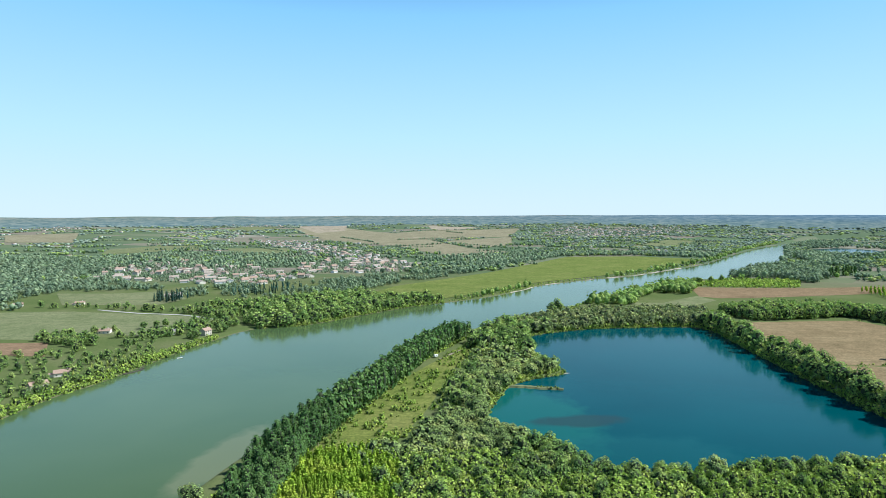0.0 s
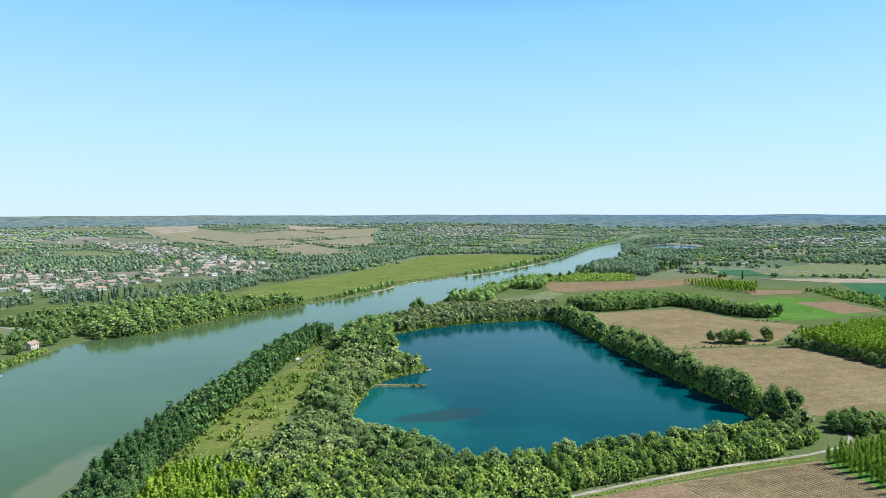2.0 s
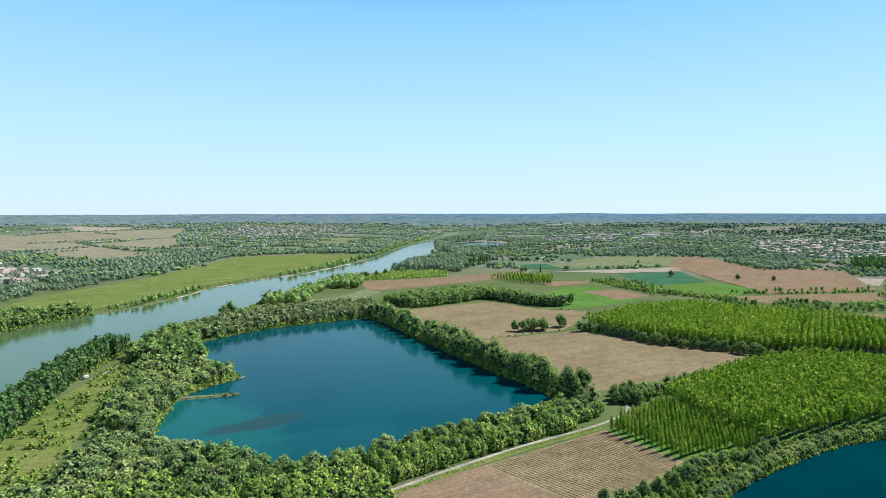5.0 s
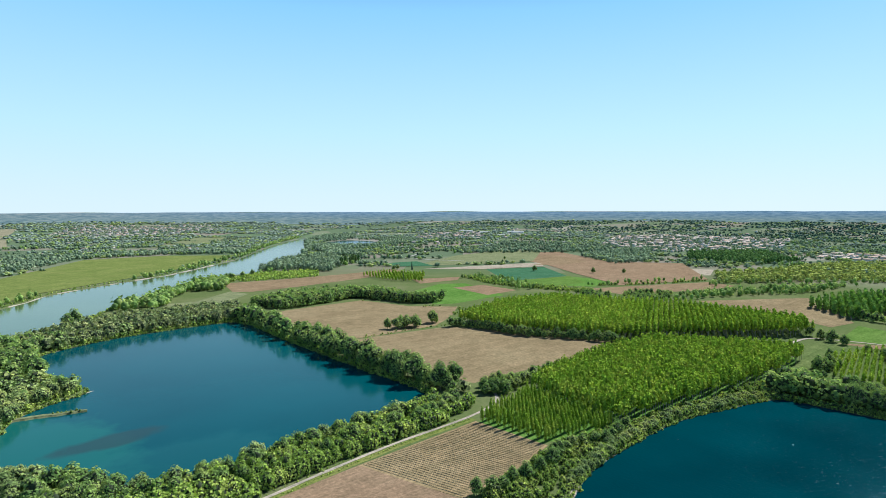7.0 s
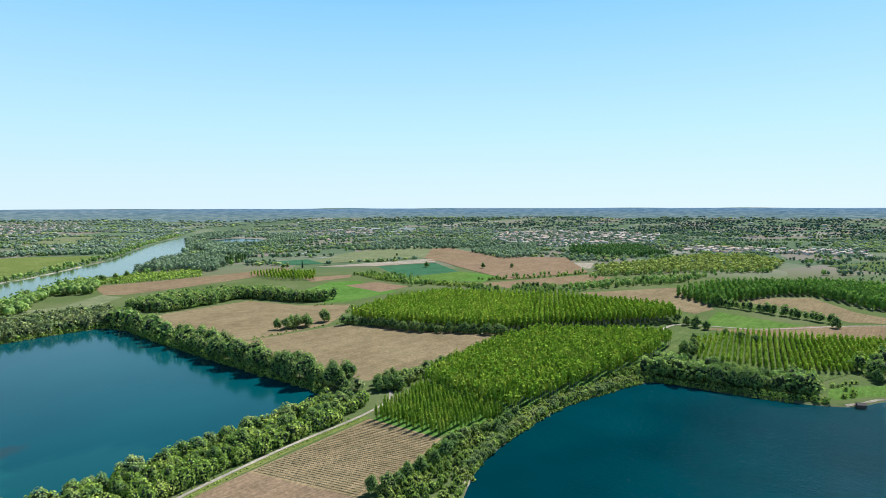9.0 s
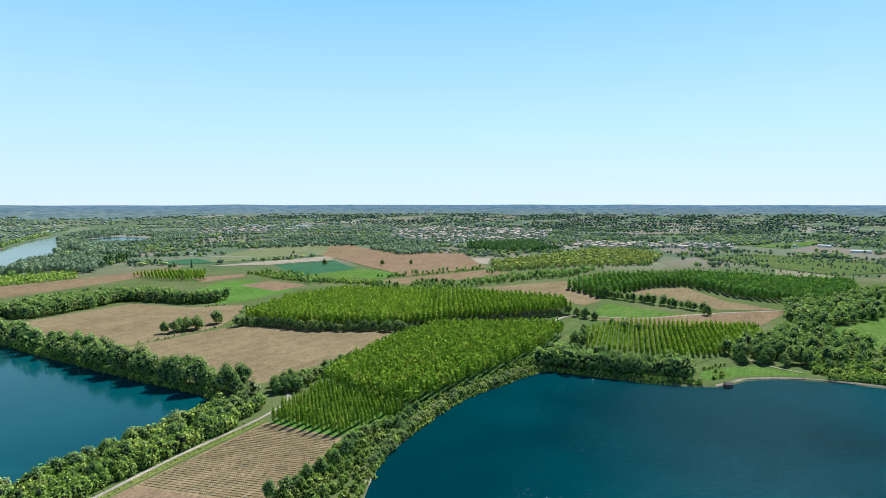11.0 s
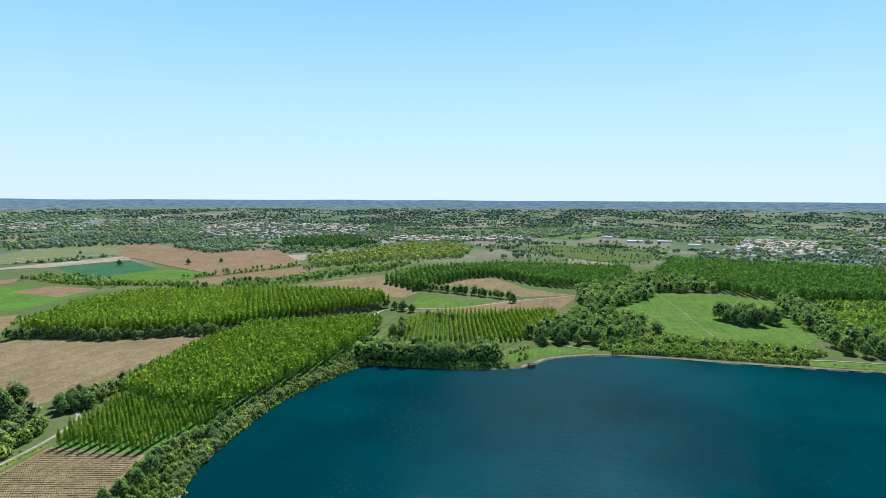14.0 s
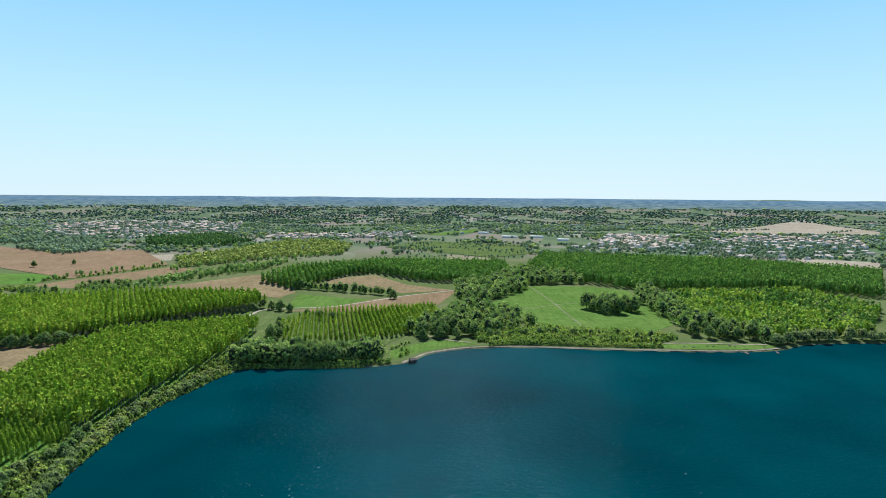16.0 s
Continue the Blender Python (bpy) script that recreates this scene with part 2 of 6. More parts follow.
def breezy_water(name, deep, pale, share):
    """Wind-ruffled lake: a dark body under facets of ripple that mirror the sky and the sun."""
    m, p = base_material(name, 1.0)
    nt = m.node_tree
    pos = position(m)
    nt.nodes.remove(p)
    body = nt.nodes.new("ShaderNodeBsdfDiffuse")
    links(m, ramp(m, noise_at(m, pos, 0.006, 3), [(0.35, deep), (0.65, pale)]), body.inputs[0])
    crest = nt.nodes.new("ShaderNodeMapping")
    crest.inputs["Rotation"].default_value = (0, 0, 0.25)
    crest.inputs["Scale"].default_value = (1.0, 0.45, 1.0)
    links(m, pos, crest.inputs["Vector"])
    gust = ramp(m, noise_at(m, pos, 0.016, 3), [(0.36, (0.75, 0.75, 0.75)), (0.62, (1, 1, 1))])
    wave = mixed(m, 1.0, noise_at(m, crest.outputs[0], 0.48, 2, 0.62), gust, "MULTIPLY")
    bump = node(m, "Bump", Strength=1.0, Distance=1.6)
    links(m, wave, bump.inputs["Height"])
    shine = nt.nodes.new("ShaderNodeBsdfGlossy")
    shine.inputs["Roughness"].default_value = 0.11
    shine.inputs["Color"].default_value = (0.62, 0.92, 1.0, 1)
    links(m, bump.outputs[0], shine.inputs["Normal"])
    fres = node(m, "Fresnel", IOR=1.33)
    links(m, bump.outputs[0], fres.inputs["Normal"])
    part_of = nt.nodes.new("ShaderNodeMath")
    part_of.operation, part_of.inputs[1].default_value = "MULTIPLY", share
    links(m, fres.outputs[0], part_of.inputs[0])
    ms = nt.nodes.new("ShaderNodeMixShader")
    links(m, part_of.outputs[0], ms.inputs[0])
    links(m, body.outputs[0], ms.inputs[1])
    links(m, shine.outputs[0], ms.inputs[2])
    links(m, ms.outputs[0], nt.nodes["Material Output"].inputs[0])
    return m


POND_WATER = breezy_water("breezy_lake_water", (0.0006, 0.025, 0.033), (0.0015, 0.046, 0.057), 0.062)
FAR_WATER = water("far_pond_water", (0.01, 0.08, 0.11), (0.02, 0.10, 0.13), 0.3, 0.3, 0.1)


def plain(name, a, b, rough=0.8, scale=0.6, metal=0.0):
    m, p = base_material(name, rough)
    links(m, ramp(m, noise_at(m, position(m), scale, 5, 0.65), [(0.3, a), (0.7, b)]), p.inputs["Base Color"])
    p.inputs["Metallic"].default_value = metal
    return m


# for the cores inside crowns: shade between leaves painted as a dark colour
CROWN_SHADE = plain("painted_crown_shade", (0.018, 0.031, 0.011), (0.038, 0.056, 0.021), 0.95, 1.2)
BARK = plain("bark", (0.11, 0.085, 0.06), (0.22, 0.18, 0.14), 0.9, 2.0)
PALE_BARK = plain("pale_poplar_bark", (0.22, 0.20, 0.17), (0.36, 0.33, 0.28), 0.9, 2.0)
RENDER_WALL = [plain("cream_render", (0.66, 0.60, 0.50), (0.76, 0.71, 0.61)), plain("white_render", (0.74, 0.73, 0.70), (0.82, 0.81, 0.79)),
               plain("stone_wall", (0.46, 0.41, 0.33), (0.60, 0.54, 0.44))]
ROOF = [plain("pale_clay_tiles", (0.30, 0.20, 0.145), (0.44, 0.31, 0.235), 0.85, 1.5), plain("faded_clay_tiles", (0.34, 0.27, 0.22), (0.46, 0.385, 0.325), 0.85, 1.5),
        plain("weathered_grey_tiles", (0.20, 0.19, 0.18), (0.31, 0.295, 0.28), 0.85, 1.5), plain("light_sheet_roof", (0.40, 0.39, 0.37), (0.52, 0.51, 0.49), 0.8, 0.3)]
WINDOW_DARK = plain("window_glass", (0.03, 0.035, 0.04), (0.06, 0.065, 0.07), 0.1)
SHUTTER = plain("painted_wood", (0.25, 0.30, 0.33), (0.36, 0.40, 0.43), 0.6)
DARK_WOOD = plain("weathered_dark_wood", (0.05, 0.04, 0.035), (0.11, 0.09, 0.075), 0.85, 2.0)
WHITE_PAINT = plain("white_paint", (0.72, 0.72, 0.70), (0.82, 0.82, 0.80), 0.4)

# ---- plan ----
def smooth(points, steps=5, closed=True):
    """A rounded outline through a few plan corners."""
    n, out = len(points), []
    for i in range(n if closed else n - 1):
        a, b, c, d = (np.array(points[k % n] if closed else points[min(max(k, 0), n - 1)], float) for k in (i - 1, i, i + 1, i + 2))
        for s in np.linspace(0, 1, steps, endpoint=False):
            out.append(0.5 * ((2 * b) + (c - a) * s + (2 * a - 5 * b + 4 * c - d) * s ** 2 + (3 * b - a - 3 * c + d) * s ** 3))
    if not closed:
        out.append(np.array(points[-1], float))
    return np.array(out)


def inside(poly, x, y):
    poly = np.asarray(poly, float)
    x, y = np.asarray(x, float), np.asarray(y, float)
    res = np.zeros(x.shape, bool)
    x0, y0 = poly[-1]
    for x1, y1 in poly:
        cross = (y1 > y) != (y0 > y)
        with np.errstate(divide="ignore", invalid="ignore"):
            res ^= cross & (x < (x0 - x1) * (y - y1) / (y0 - y1) + x1)
        x0, y0 = x1, y1
    return res


def edge_distance(poly, x, y):
    """Distance to an outline, negative inside it."""
    poly = np.asarray(poly, float)
    best = np.full(np.shape(x), 1e9)
    a = poly[-1]
    for b in poly:
        d = b - a
        s = np.clip(((x - a[0]) * d[0] + (y - a[1]) * d[1]) / max(d @ d, 1e-9), 0, 1)
        best = np.minimum(best, (x - a[0] - s * d[0]) ** 2 + (y - a[1] - s * d[1]) ** 2)
        a = b
    best = np.sqrt(best)
    return np.where(inside(poly, x, y), -best, best)


RIVER_FAR_BANK = [(-330, -700), (-305, 0), (-288, 300), (-281, 426), (-268, 470), (-252, 571), (-236, 640), (-215, 693), (-162, 716), (-105, 784), (-51, 848), (5, 895),
                  (66, 948), (140, 1044), (180, 1108), (294, 1199), (409, 1282), (504, 1379), (669, 1557), (844, 1811), (1124, 2195), (1392, 2504), (1690, 2850), (1900, 2960), (2400, 3050)]
RIVER_NEAR_BANK = [(2400, 2930), (1950, 2830), (1560, 2610), (1277, 2292), (1105, 1985), (1011, 1816), (852, 1574), (640, 1325), (560, 1215), (450, 1180), (385, 1090), (300, 985),
                   (225, 915), (160, 815), (112, 760), (62, 725), (4, 640), (-38, 540), (-65, 454), (-88, 392), (-106, 335), (-117, 290), (-125, 234), (-145, 120), (-150, -100), (-160, -700)]
RIVER = np.concatenate([smooth(RIVER_FAR_BANK, 4, False), smooth(RIVER_NEAR_BANK, 4, False)])
LAKE = smooth([(26, 380), (38, 425), (52, 460), (74, 480), (99, 497), (88, 545), (82, 600), (92, 645), (130, 670), (177, 687), (264, 695), (290, 686), (296, 655), (288, 560),
               (283, 462), (281, 400), (280, 345), (270, 315), (240, 304), (200, 301), (160, 298), (120, 293), (92, 293), (70, 303), (54, 335), (38, 358)])
POND = smooth([(232, 166), (290, 178), (354, 180), (402, 170), (435, 161), (449, 150), (452, 108), (457, 65), (467, 38), (480, 26), (500, 13), (517, -20), (522, -69), (518, -113),
               (515, -169), (514, -218), (516, -257), (525, -291), (543, -321), (552, -391), (540, -480), (450, -600), (250, -560), (110, -300), (105, 0), (150, 110)])
FAR_POND = smooth([(1215, 1950), (1255, 2110), (1330, 2170), (1425, 2200), (1465, 2110), (1440, 2010), (1380, 1940), (1300, 1885)])
WATERS = (RIVER, LAKE, POND, FAR_POND)


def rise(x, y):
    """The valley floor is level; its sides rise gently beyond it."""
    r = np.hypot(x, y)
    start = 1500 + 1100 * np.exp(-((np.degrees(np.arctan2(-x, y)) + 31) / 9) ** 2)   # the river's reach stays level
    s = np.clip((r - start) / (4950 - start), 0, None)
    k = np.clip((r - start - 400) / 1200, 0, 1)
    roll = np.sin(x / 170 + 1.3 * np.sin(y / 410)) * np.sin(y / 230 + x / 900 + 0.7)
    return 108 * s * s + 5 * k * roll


def height(x, y):
    x, y = np.asarray(x, float), np.asarray(y, float)
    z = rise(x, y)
    d = np.full(x.shape, 1e9)
    for w in WATERS:
        lo, hi = w.min(0) - 30, w.max(0) + 30
        near = (x > lo[0]) & (x < hi[0]) & (y > lo[1]) & (y < hi[1])
        if near.any():
            d[near] = np.minimum(d[near], edge_distance(w, x[near], y[near]))
    bank = np.clip((d + 4.0) / 6.5, 0, 1)
    return np.where(d < 6, z * np.clip(d / 6, 0, 1) + (1 - np.clip(d / 6, 0, 1)) * 0 + (-3.2 + 3.2 * bank), z)


def on_water(x, y, margin=0.0):
    res = np.zeros(np.shape(x), bool)
    for w in WATERS:
        res |= edge_distance(w, x, y) < margin
    return res


def mesh_object(name, verts, faces, material, parent=None, label=""):
    me = bpy.data.meshes.new(name)
    me.from_pydata([tuple(v) for v in verts], [], [tuple(f) for f in faces])
    me.materials.append(material)
    me.update()
    ob = new(name, me)
    ob.parent = parent
    if label:
        ob["label"] = label
    return ob


def fast_mesh(name, verts, faces, materials, slots=None):
    """A mesh from numpy arrays of corners and of triangles or quads (triangles repeat no corner)."""
    me = bpy.data.meshes.new(name)
    n, k = faces.shape
    me.vertices.add(len(verts))
    me.vertices.foreach_set("co", np.ascontiguousarray(verts, np.float32).ravel())
    me.loops.add(n * k)
    me.loops.foreach_set("vertex_index", np.ascontiguousarray(faces, np.int32).ravel())
    me.polygons.add(n)
    me.polygons.foreach_set("loop_start", np.arange(0, n * k, k, dtype=np.int32))
    me.polygons.foreach_set("loop_total", np.full(n, k, np.int32))
    for mat in materials:
        me.materials.append(mat)
    if slots is not None:
        me.polygons.foreach_set("material_index", np.ascontiguousarray(slots, np.int32))
    me.update(calc_edges=True)
    return me


# ---- ground ----
def build_ground():
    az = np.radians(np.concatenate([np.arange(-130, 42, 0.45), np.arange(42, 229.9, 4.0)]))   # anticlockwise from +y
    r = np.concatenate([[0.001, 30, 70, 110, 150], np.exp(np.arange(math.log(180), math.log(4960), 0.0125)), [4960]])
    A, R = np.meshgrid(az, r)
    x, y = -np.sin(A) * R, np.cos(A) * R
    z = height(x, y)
    n, k = len(r), len(az)
    i = np.arange(n - 1)[:, None] * k
    j = np.arange(k)[None, :]
    j2 = (j + 1) % k
    faces = np.stack([i + j, i + k + j, i + k + j2, i + j2], -1).reshape(-1, 4)[:, ::-1]
    verts = np.stack([x, y, z], -1).reshape(-1, 3)
    me = fast_mesh("ground", verts, faces, [ground_material()])
    me.shade_smooth()
    tagged(new("ground", me), "green river plain rising to low farmed hills", "ground", kind="structure")


build_ground()


def sheet(name, outline, material, z, label, category, kind="structure"):
    """A level sheet of water or the like over an outline."""
    bm = bmesh.new()
    f = bm.faces.new([bm.verts.new((x, y, z)) for x, y in outline])
    f.normal_update()
    if f.normal.z < 0:
        f.normal_flip()
    bmesh.ops.triangulate(bm, faces=bm.faces[:])
    me = bpy.data.meshes.new(name)
    bm.to_mesh(me)
    bm.free()
    me.materials.append(material)
    return tagged(new(name, me), label, category, kind=kind)


def grown(poly, d):
    """The outline moved outwards by d."""
    p = np.asarray(poly, float)
    area = np.sum(p[:, 0] * np.roll(p[:, 1], -1) - np.roll(p[:, 0], -1) * p[:, 1])
    t = np.roll(p, -1, 0) - np.roll(p, 1, 0)
    t /= np.maximum(np.linalg.norm(t, axis=1), 1e-6)[:, None]
    nrm = np.stack([t[:, 1], -t[:, 0]], 1) * (1 if area > 0 else -1)
    return p + nrm * d


WATER_Z = -1.2
sheet("river_water", grown(RIVER, 3), RIVER_WATER, WATER_Z, "wide calm green-brown river between wooded banks", "river")
sheet("lake_water", grown(LAKE, 3), LAKE_WATER, WATER_Z, "clear teal-blue gravel-pit lake with a pale shoal", "lake")
sheet("pond_water", grown(POND, 3), POND_WATER, WATER_Z, "deep blue breezy lake glittering in the sun", "lake")
sheet("far_pond_water", grown(FAR_POND, 3), FAR_WATER, WATER_Z, "small far blue lake behind woods", "lake")


def field(outline, tone, label, lift=0.03, rounded=0):
    """A field laid over the ground, with its own cover."""
    pts = smooth(outline, rounded) if rounded else np.array(outline, float)
    bm = bmesh.new()
    f = bm.faces.new([bm.verts.new((x, y, 0)) for x, y in pts])
    f.normal_update()
    if f.normal.z < 0:
        f.normal_flip()
    bmesh.ops.triangulate(bm, faces=bm.faces[:])
    if np.hypot(*pts.T).max() > 1450:
        for _ in range(5):
            long = [e for e in bm.edges if e.calc_length() > 70]
            if not long:
                break
            bmesh.ops.subdivide_edges(bm, edges=long, cuts=1)
            bmesh.ops.triangulate(bm, faces=[q for q in bm.faces if len(q.verts) > 3])
        lift += 0.5
    co = np.array([v.co[:] for v in bm.verts])
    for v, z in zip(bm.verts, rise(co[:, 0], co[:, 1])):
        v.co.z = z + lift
    me = bpy.data.meshes.new("field")
    bm.to_mesh(me)
    bm.free()
    me.materials.append(FIELD[tone])
    return tagged(new("field", me), label, "field", kind="structure")


FIELDS = [
    ([(318, 700), (372, 721), (494, 728), (512, 640), (557, 594), (501, 545), (446, 512), (385, 512), (318, 515)], "stubble", "bare pale brown field behind the lakeside trees"),
    ([(318, 512), (362, 510), (453, 499), (506, 394), (526, 322), (470, 318), (393, 320), (318, 322)], "stubble", "bare pale brown field beside the poplar plantation"),
    ([(617, 756), (705, 798), (743, 772), (684, 626), (572, 616), (546, 629)], "crop", "bright green striped crop field"),
    ([(687, 744), (750, 736), (741, 651), (666, 644)], "pink", "reddish ploughed field within green crops"),
    ([(947, 920), (1087, 877), (969, 723), (822, 746)], "deep_crop", "dark green rectangular crop field"),
    ([(1395, 1182), (1482, 1134), (1300, 844), (1390, 703), (1106, 510), (914, 572), (1017, 739), (1141, 920)], "pink", "large reddish-brown ploughed field"),
    ([(854, 1021), (1006, 985), (1176, 948), (1097, 885), (945, 926)], "tan", "long pale tan strip of dry soil"),
    ([(1384, 1084), (1261, 881), (1160, 873), (1097, 920), (1141, 925), (1212, 1075)], "brown", "brown field within the ploughed land"),
    ([(1042, 653), (1071, 593), (988, 568), (966, 605)], "grass", "small green patch in the ploughed land"),
    ([(1298, 586), (1180, 540), (1120, 610), (1240, 690)], "tan", "pale tilled strip in the ploughed land"),
    ([(965, 717), (964, 624), (863, 591), (833, 665), (874, 735)], "crop", "light green crop beside the dark one"),
    ([(880, 1090), (1168, 1252), (1408, 1302), (1486, 1206), (1180, 985), (1030, 1022)], "pasture", "pale green meadow beyond the tan strip"),
    ([(836, 587), (1069, 493), (1049, 437), (963, 444), (821, 514)], "brown", "brown ploughed field beside a hedge"),
    ([(836, 404), (983, 307), (807, 203), (758, 213), (818, 306)], "stubble", "pale brown field between plantations"),
    ([(714, 886), (806, 853), (769, 820), (682, 823)], "pink", "small reddish ploughed field"),
    ([(824, 741), (971, 718), (907, 636), (799, 645)], "grass", "light green meadow strip"),
    ([(841, 1194), (968, 1182), (917, 1057), (843, 1104)], "deep_crop", "dark green field near a lone cypress"),
    ([(395, 942), (428, 1060), (540, 1046), (672, 1048), (807, 1064), (790, 1005), (660, 962), (500, 930), (420, 922)], "brown", "long brown ploughed field near the river"),
    ([(258, 792), (306, 806), (404, 902), (394, 950), (312, 874), (272, 884), (244, 850)], "pasture", "pale dry meadow between lake wood and river"),
    ([(1077, -150), (1110, -195), (1014, -186), (975, -143)], "tan", "small orange-tan clearing in the plantation"),
    ([(705, -36), (765, -64), (884, -115), (879, -200), (845, -247), (621, -231), (580, -192), (590, -141), (614, -95), (689, -61)], "grass", "bright green meadow crossed by pale paths"),
    ([(789, 195), (750, 94), (702, 136), (683, 185)], "grass", "small bright green meadow beside a lane"),
    ([(673, 183), (702, 134), (759, 90), (834, -12), (722, 13), (680, 70), (624, 139)], "brown", "brown field beside a pale lane"),
    ([(881, 218), (953, 168), (986, 120), (883, 61), (834, -8), (806, 62), (881, 139)], "stubble", "pale brown field below a plantation"),
    ([(-128, 958), (-85, 1090), (92, 1321), (361, 1790), (574, 1800), (720, 1690), (558, 1470), (316, 1250), (161, 1125), (112, 1050), (-4, 923), (-70, 895)], "river_meadow", "smooth bright green riverside meadow"),
    ([(-720, 800), (-495, 816), (-327, 776), (-257, 738), (-308, 644), (-393, 667), (-425, 631), (-560, 640)], "pasture", "pale green pasture above the river bank"),
    ([(-520, 612), (-401, 617), (-365, 555), (-500, 575)], "pink", "small reddish bare plot"),
    ([(-381, 848), (-301, 918), (-269, 830), (-320, 794)], "pasture", "pale green paddock below the village"),
    ([(-636, 1005), (-542, 1002), (-455, 1037), (-392, 932), (-409, 875), (-549, 878)], "pasture", "pale green pasture with scattered trees"),
    ([(-867, 3572), (-625, 3695), (-183, 3110), (92, 2184), (230, 1987), (57, 1745), (-180, 2316), (-486, 2588)], "vine_slope", "tan vineyard slope above the village"),
    ([(-2059, 2884), (-1799, 3036), (-1477, 2452), (-1725, 2414)], "vine_slope", "tan vineyard on a far hill"),
    ([(-779, 2200), (-516, 2203), (-513, 1828), (-564, 1726)], "pasture", "green hillside meadow within the village"),
    ([(-438, 2896), (-76, 3438), (443, 3547), (305, 2863), (-60, 2691)], "vine_slope", "tan vineyard slope crossed by a track"),
    ([(-930, 3833), (-625, 4145), (-551, 3440), (-668, 3242)], "tan", "pale tan hilltop field"),
    ([(626, 2152), (960, 2635), (1180, 2560), (863, 2252)], "pasture", "pale far meadow along the river"),
    ([(2155, -858), (2698, -1490), (2624, -1545), (2154, -1504), (2012, -1406), (2081, -962)], "tan", "broad tan field behind the town"),
    ([(1331, -734), (1243, -872), (1106, -777), (1189, -705)], "tan", "tan dry field beside the town"),
    ([(1991, 74), (2283, -99), (2156, -119), (1961, 25)], "grass", "far light green meadow"),
    ([(1516, 160), (1727, 79), (1620, -195), (1371, -176), (1282, -87), (1412, 40)], "rough_green", "rough olive scrubland behind plantations"),
    ([(1349, 5), (1274, -92), (1217, -74), (1247, 4)], "vine_slope", "grey-brown fallow plot"),
    ([(-1624, 3327), (-1396, 3509), (-1450, 3580), (-1560, 3540), (-1690, 3450)], "vine_slope", "dry olive field on a far hillside"),
    ([(-1074, 1923), (-956, 2037), (-843, 2114), (-930, 2330), (-1080, 2290), (-1160, 2120)], "pasture", "pale olive meadow above the village"),
    ([(120, 2200), (263, 2363), (357, 3208), (318, 2840), (75, 2663), (-20, 2600)], "vine_slope", "dry vineyard slope above the river meadow"),
    ([(-1207, 3349), (-975, 3300), (-960, 3640), (-1200, 3660)], "pasture", "pale green field on the far hill"),
    ([(-60, 3480), (84, 3430), (230, 3780), (-90, 3800)], "tan", "pale tan field near the hill crest"),
]
for k, (outline, tone, label) in enumerate(FIELDS):
    field(outline, tone, label, 0.04 + 0.006 * k, 0)
field([(-84, 315), (-70, 370), (-52, 425), (-30, 480), (-2, 545), (22, 600), (34, 590), (12, 520), (0, 465), (-8, 415), (-20, 368), (-35, 330), (-62, 305)], "scrub", "rough yellowish clearing along the poplars", rounded=4)
field([(118, 250), (171, 256), (180, 215), (186, 192), (150, 188), (110, 205)], "pink", "bare reddish end of the vineyard", 0.07)
VINES = field([(171, 256), (261, 262.5), (263, 208), (235, 200), (186, 194), (180, 215)], "vine_soil", "reddish soil of a young vineyard", 0.08)


def strip(name, points, width, tone, label, lift=0.28, category="track"):
    """A track or path that follows a line over the ground."""
    p = smooth(points, 6, False)
    t = np.gradient(p, axis=0)
    t /= np.linalg.norm(t, axis=1)[:, None]
    nrm = np.stack([-t[:, 1], t[:, 0]], 1)
    wob = 1 + 0.12 * np.sin(np.arange(len(p)) * 1.7)
    a, b = p + nrm * (width / 2 * wob)[:, None], p - nrm * (width / 2 * wob)[:, None]
    n = len(p)
    xy = np.concatenate([a, b])
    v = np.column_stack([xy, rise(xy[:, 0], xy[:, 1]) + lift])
    f = [(i, i + n, i + n + 1, i + 1) for i in range(n - 1)]
    ob = mesh_object(name, v, f, FIELD[tone])
    return tagged(ob, label, category, kind="structure")


strip("verge", [(60, 246), (118, 251), (154, 257), (204, 263), (263, 266)], 4.5, "scrub", "rough grass verge along the gravel track", 0.06, "verge")
strip("road", [(60, 247), (116, 254), (154, 260.5), (204, 267), (262, 270.5), (298, 280), (316, 300)], 2.3, "sand", "pale gravel farm track under the trees", 0.1)
strip("road", [(600, 210), (674, 210), (691, 174), (702, 136), (734, 102), (780, 60), (832, -5), (880, -60)], 3.6, "sand", "pale country lane between fields")
strip("road", [(884, -114), (819, -121), (729, -128), (653, -131), (601, -136), (576, -138)], 2.4, "pasture", "pale trodden path across the meadow", 0.32, "path")
strip("road", [(698, -66), (705, -96), (729, -130), (741, -160), (733, -186)], 2.2, "pasture", "faint pale path across the meadow", 0.34, "path")
strip("road", [(1009, 1277), (1016, 1234), (1020, 1176), (1058, 1105)], 5, "gravel", "pale farm track between far fields", 1.3)
strip("road", [(1009, 1277), (1167, 1398), (1358, 1540)], 5.5, "gravel", "pale farm track between far fields", 1.3)
strip("road", [(-260, 735), (-330, 782), (-400, 800), (-470, 830)], 5, "gravel", "pale lane along the pasture")
strip("road", [(-183, 2900), (60, 2700), (280, 2780)], 9, "tan", "pale dirt track across the vineyards", 1.0)

# ---- trees ----
RNG = np.random.default_rng(7)


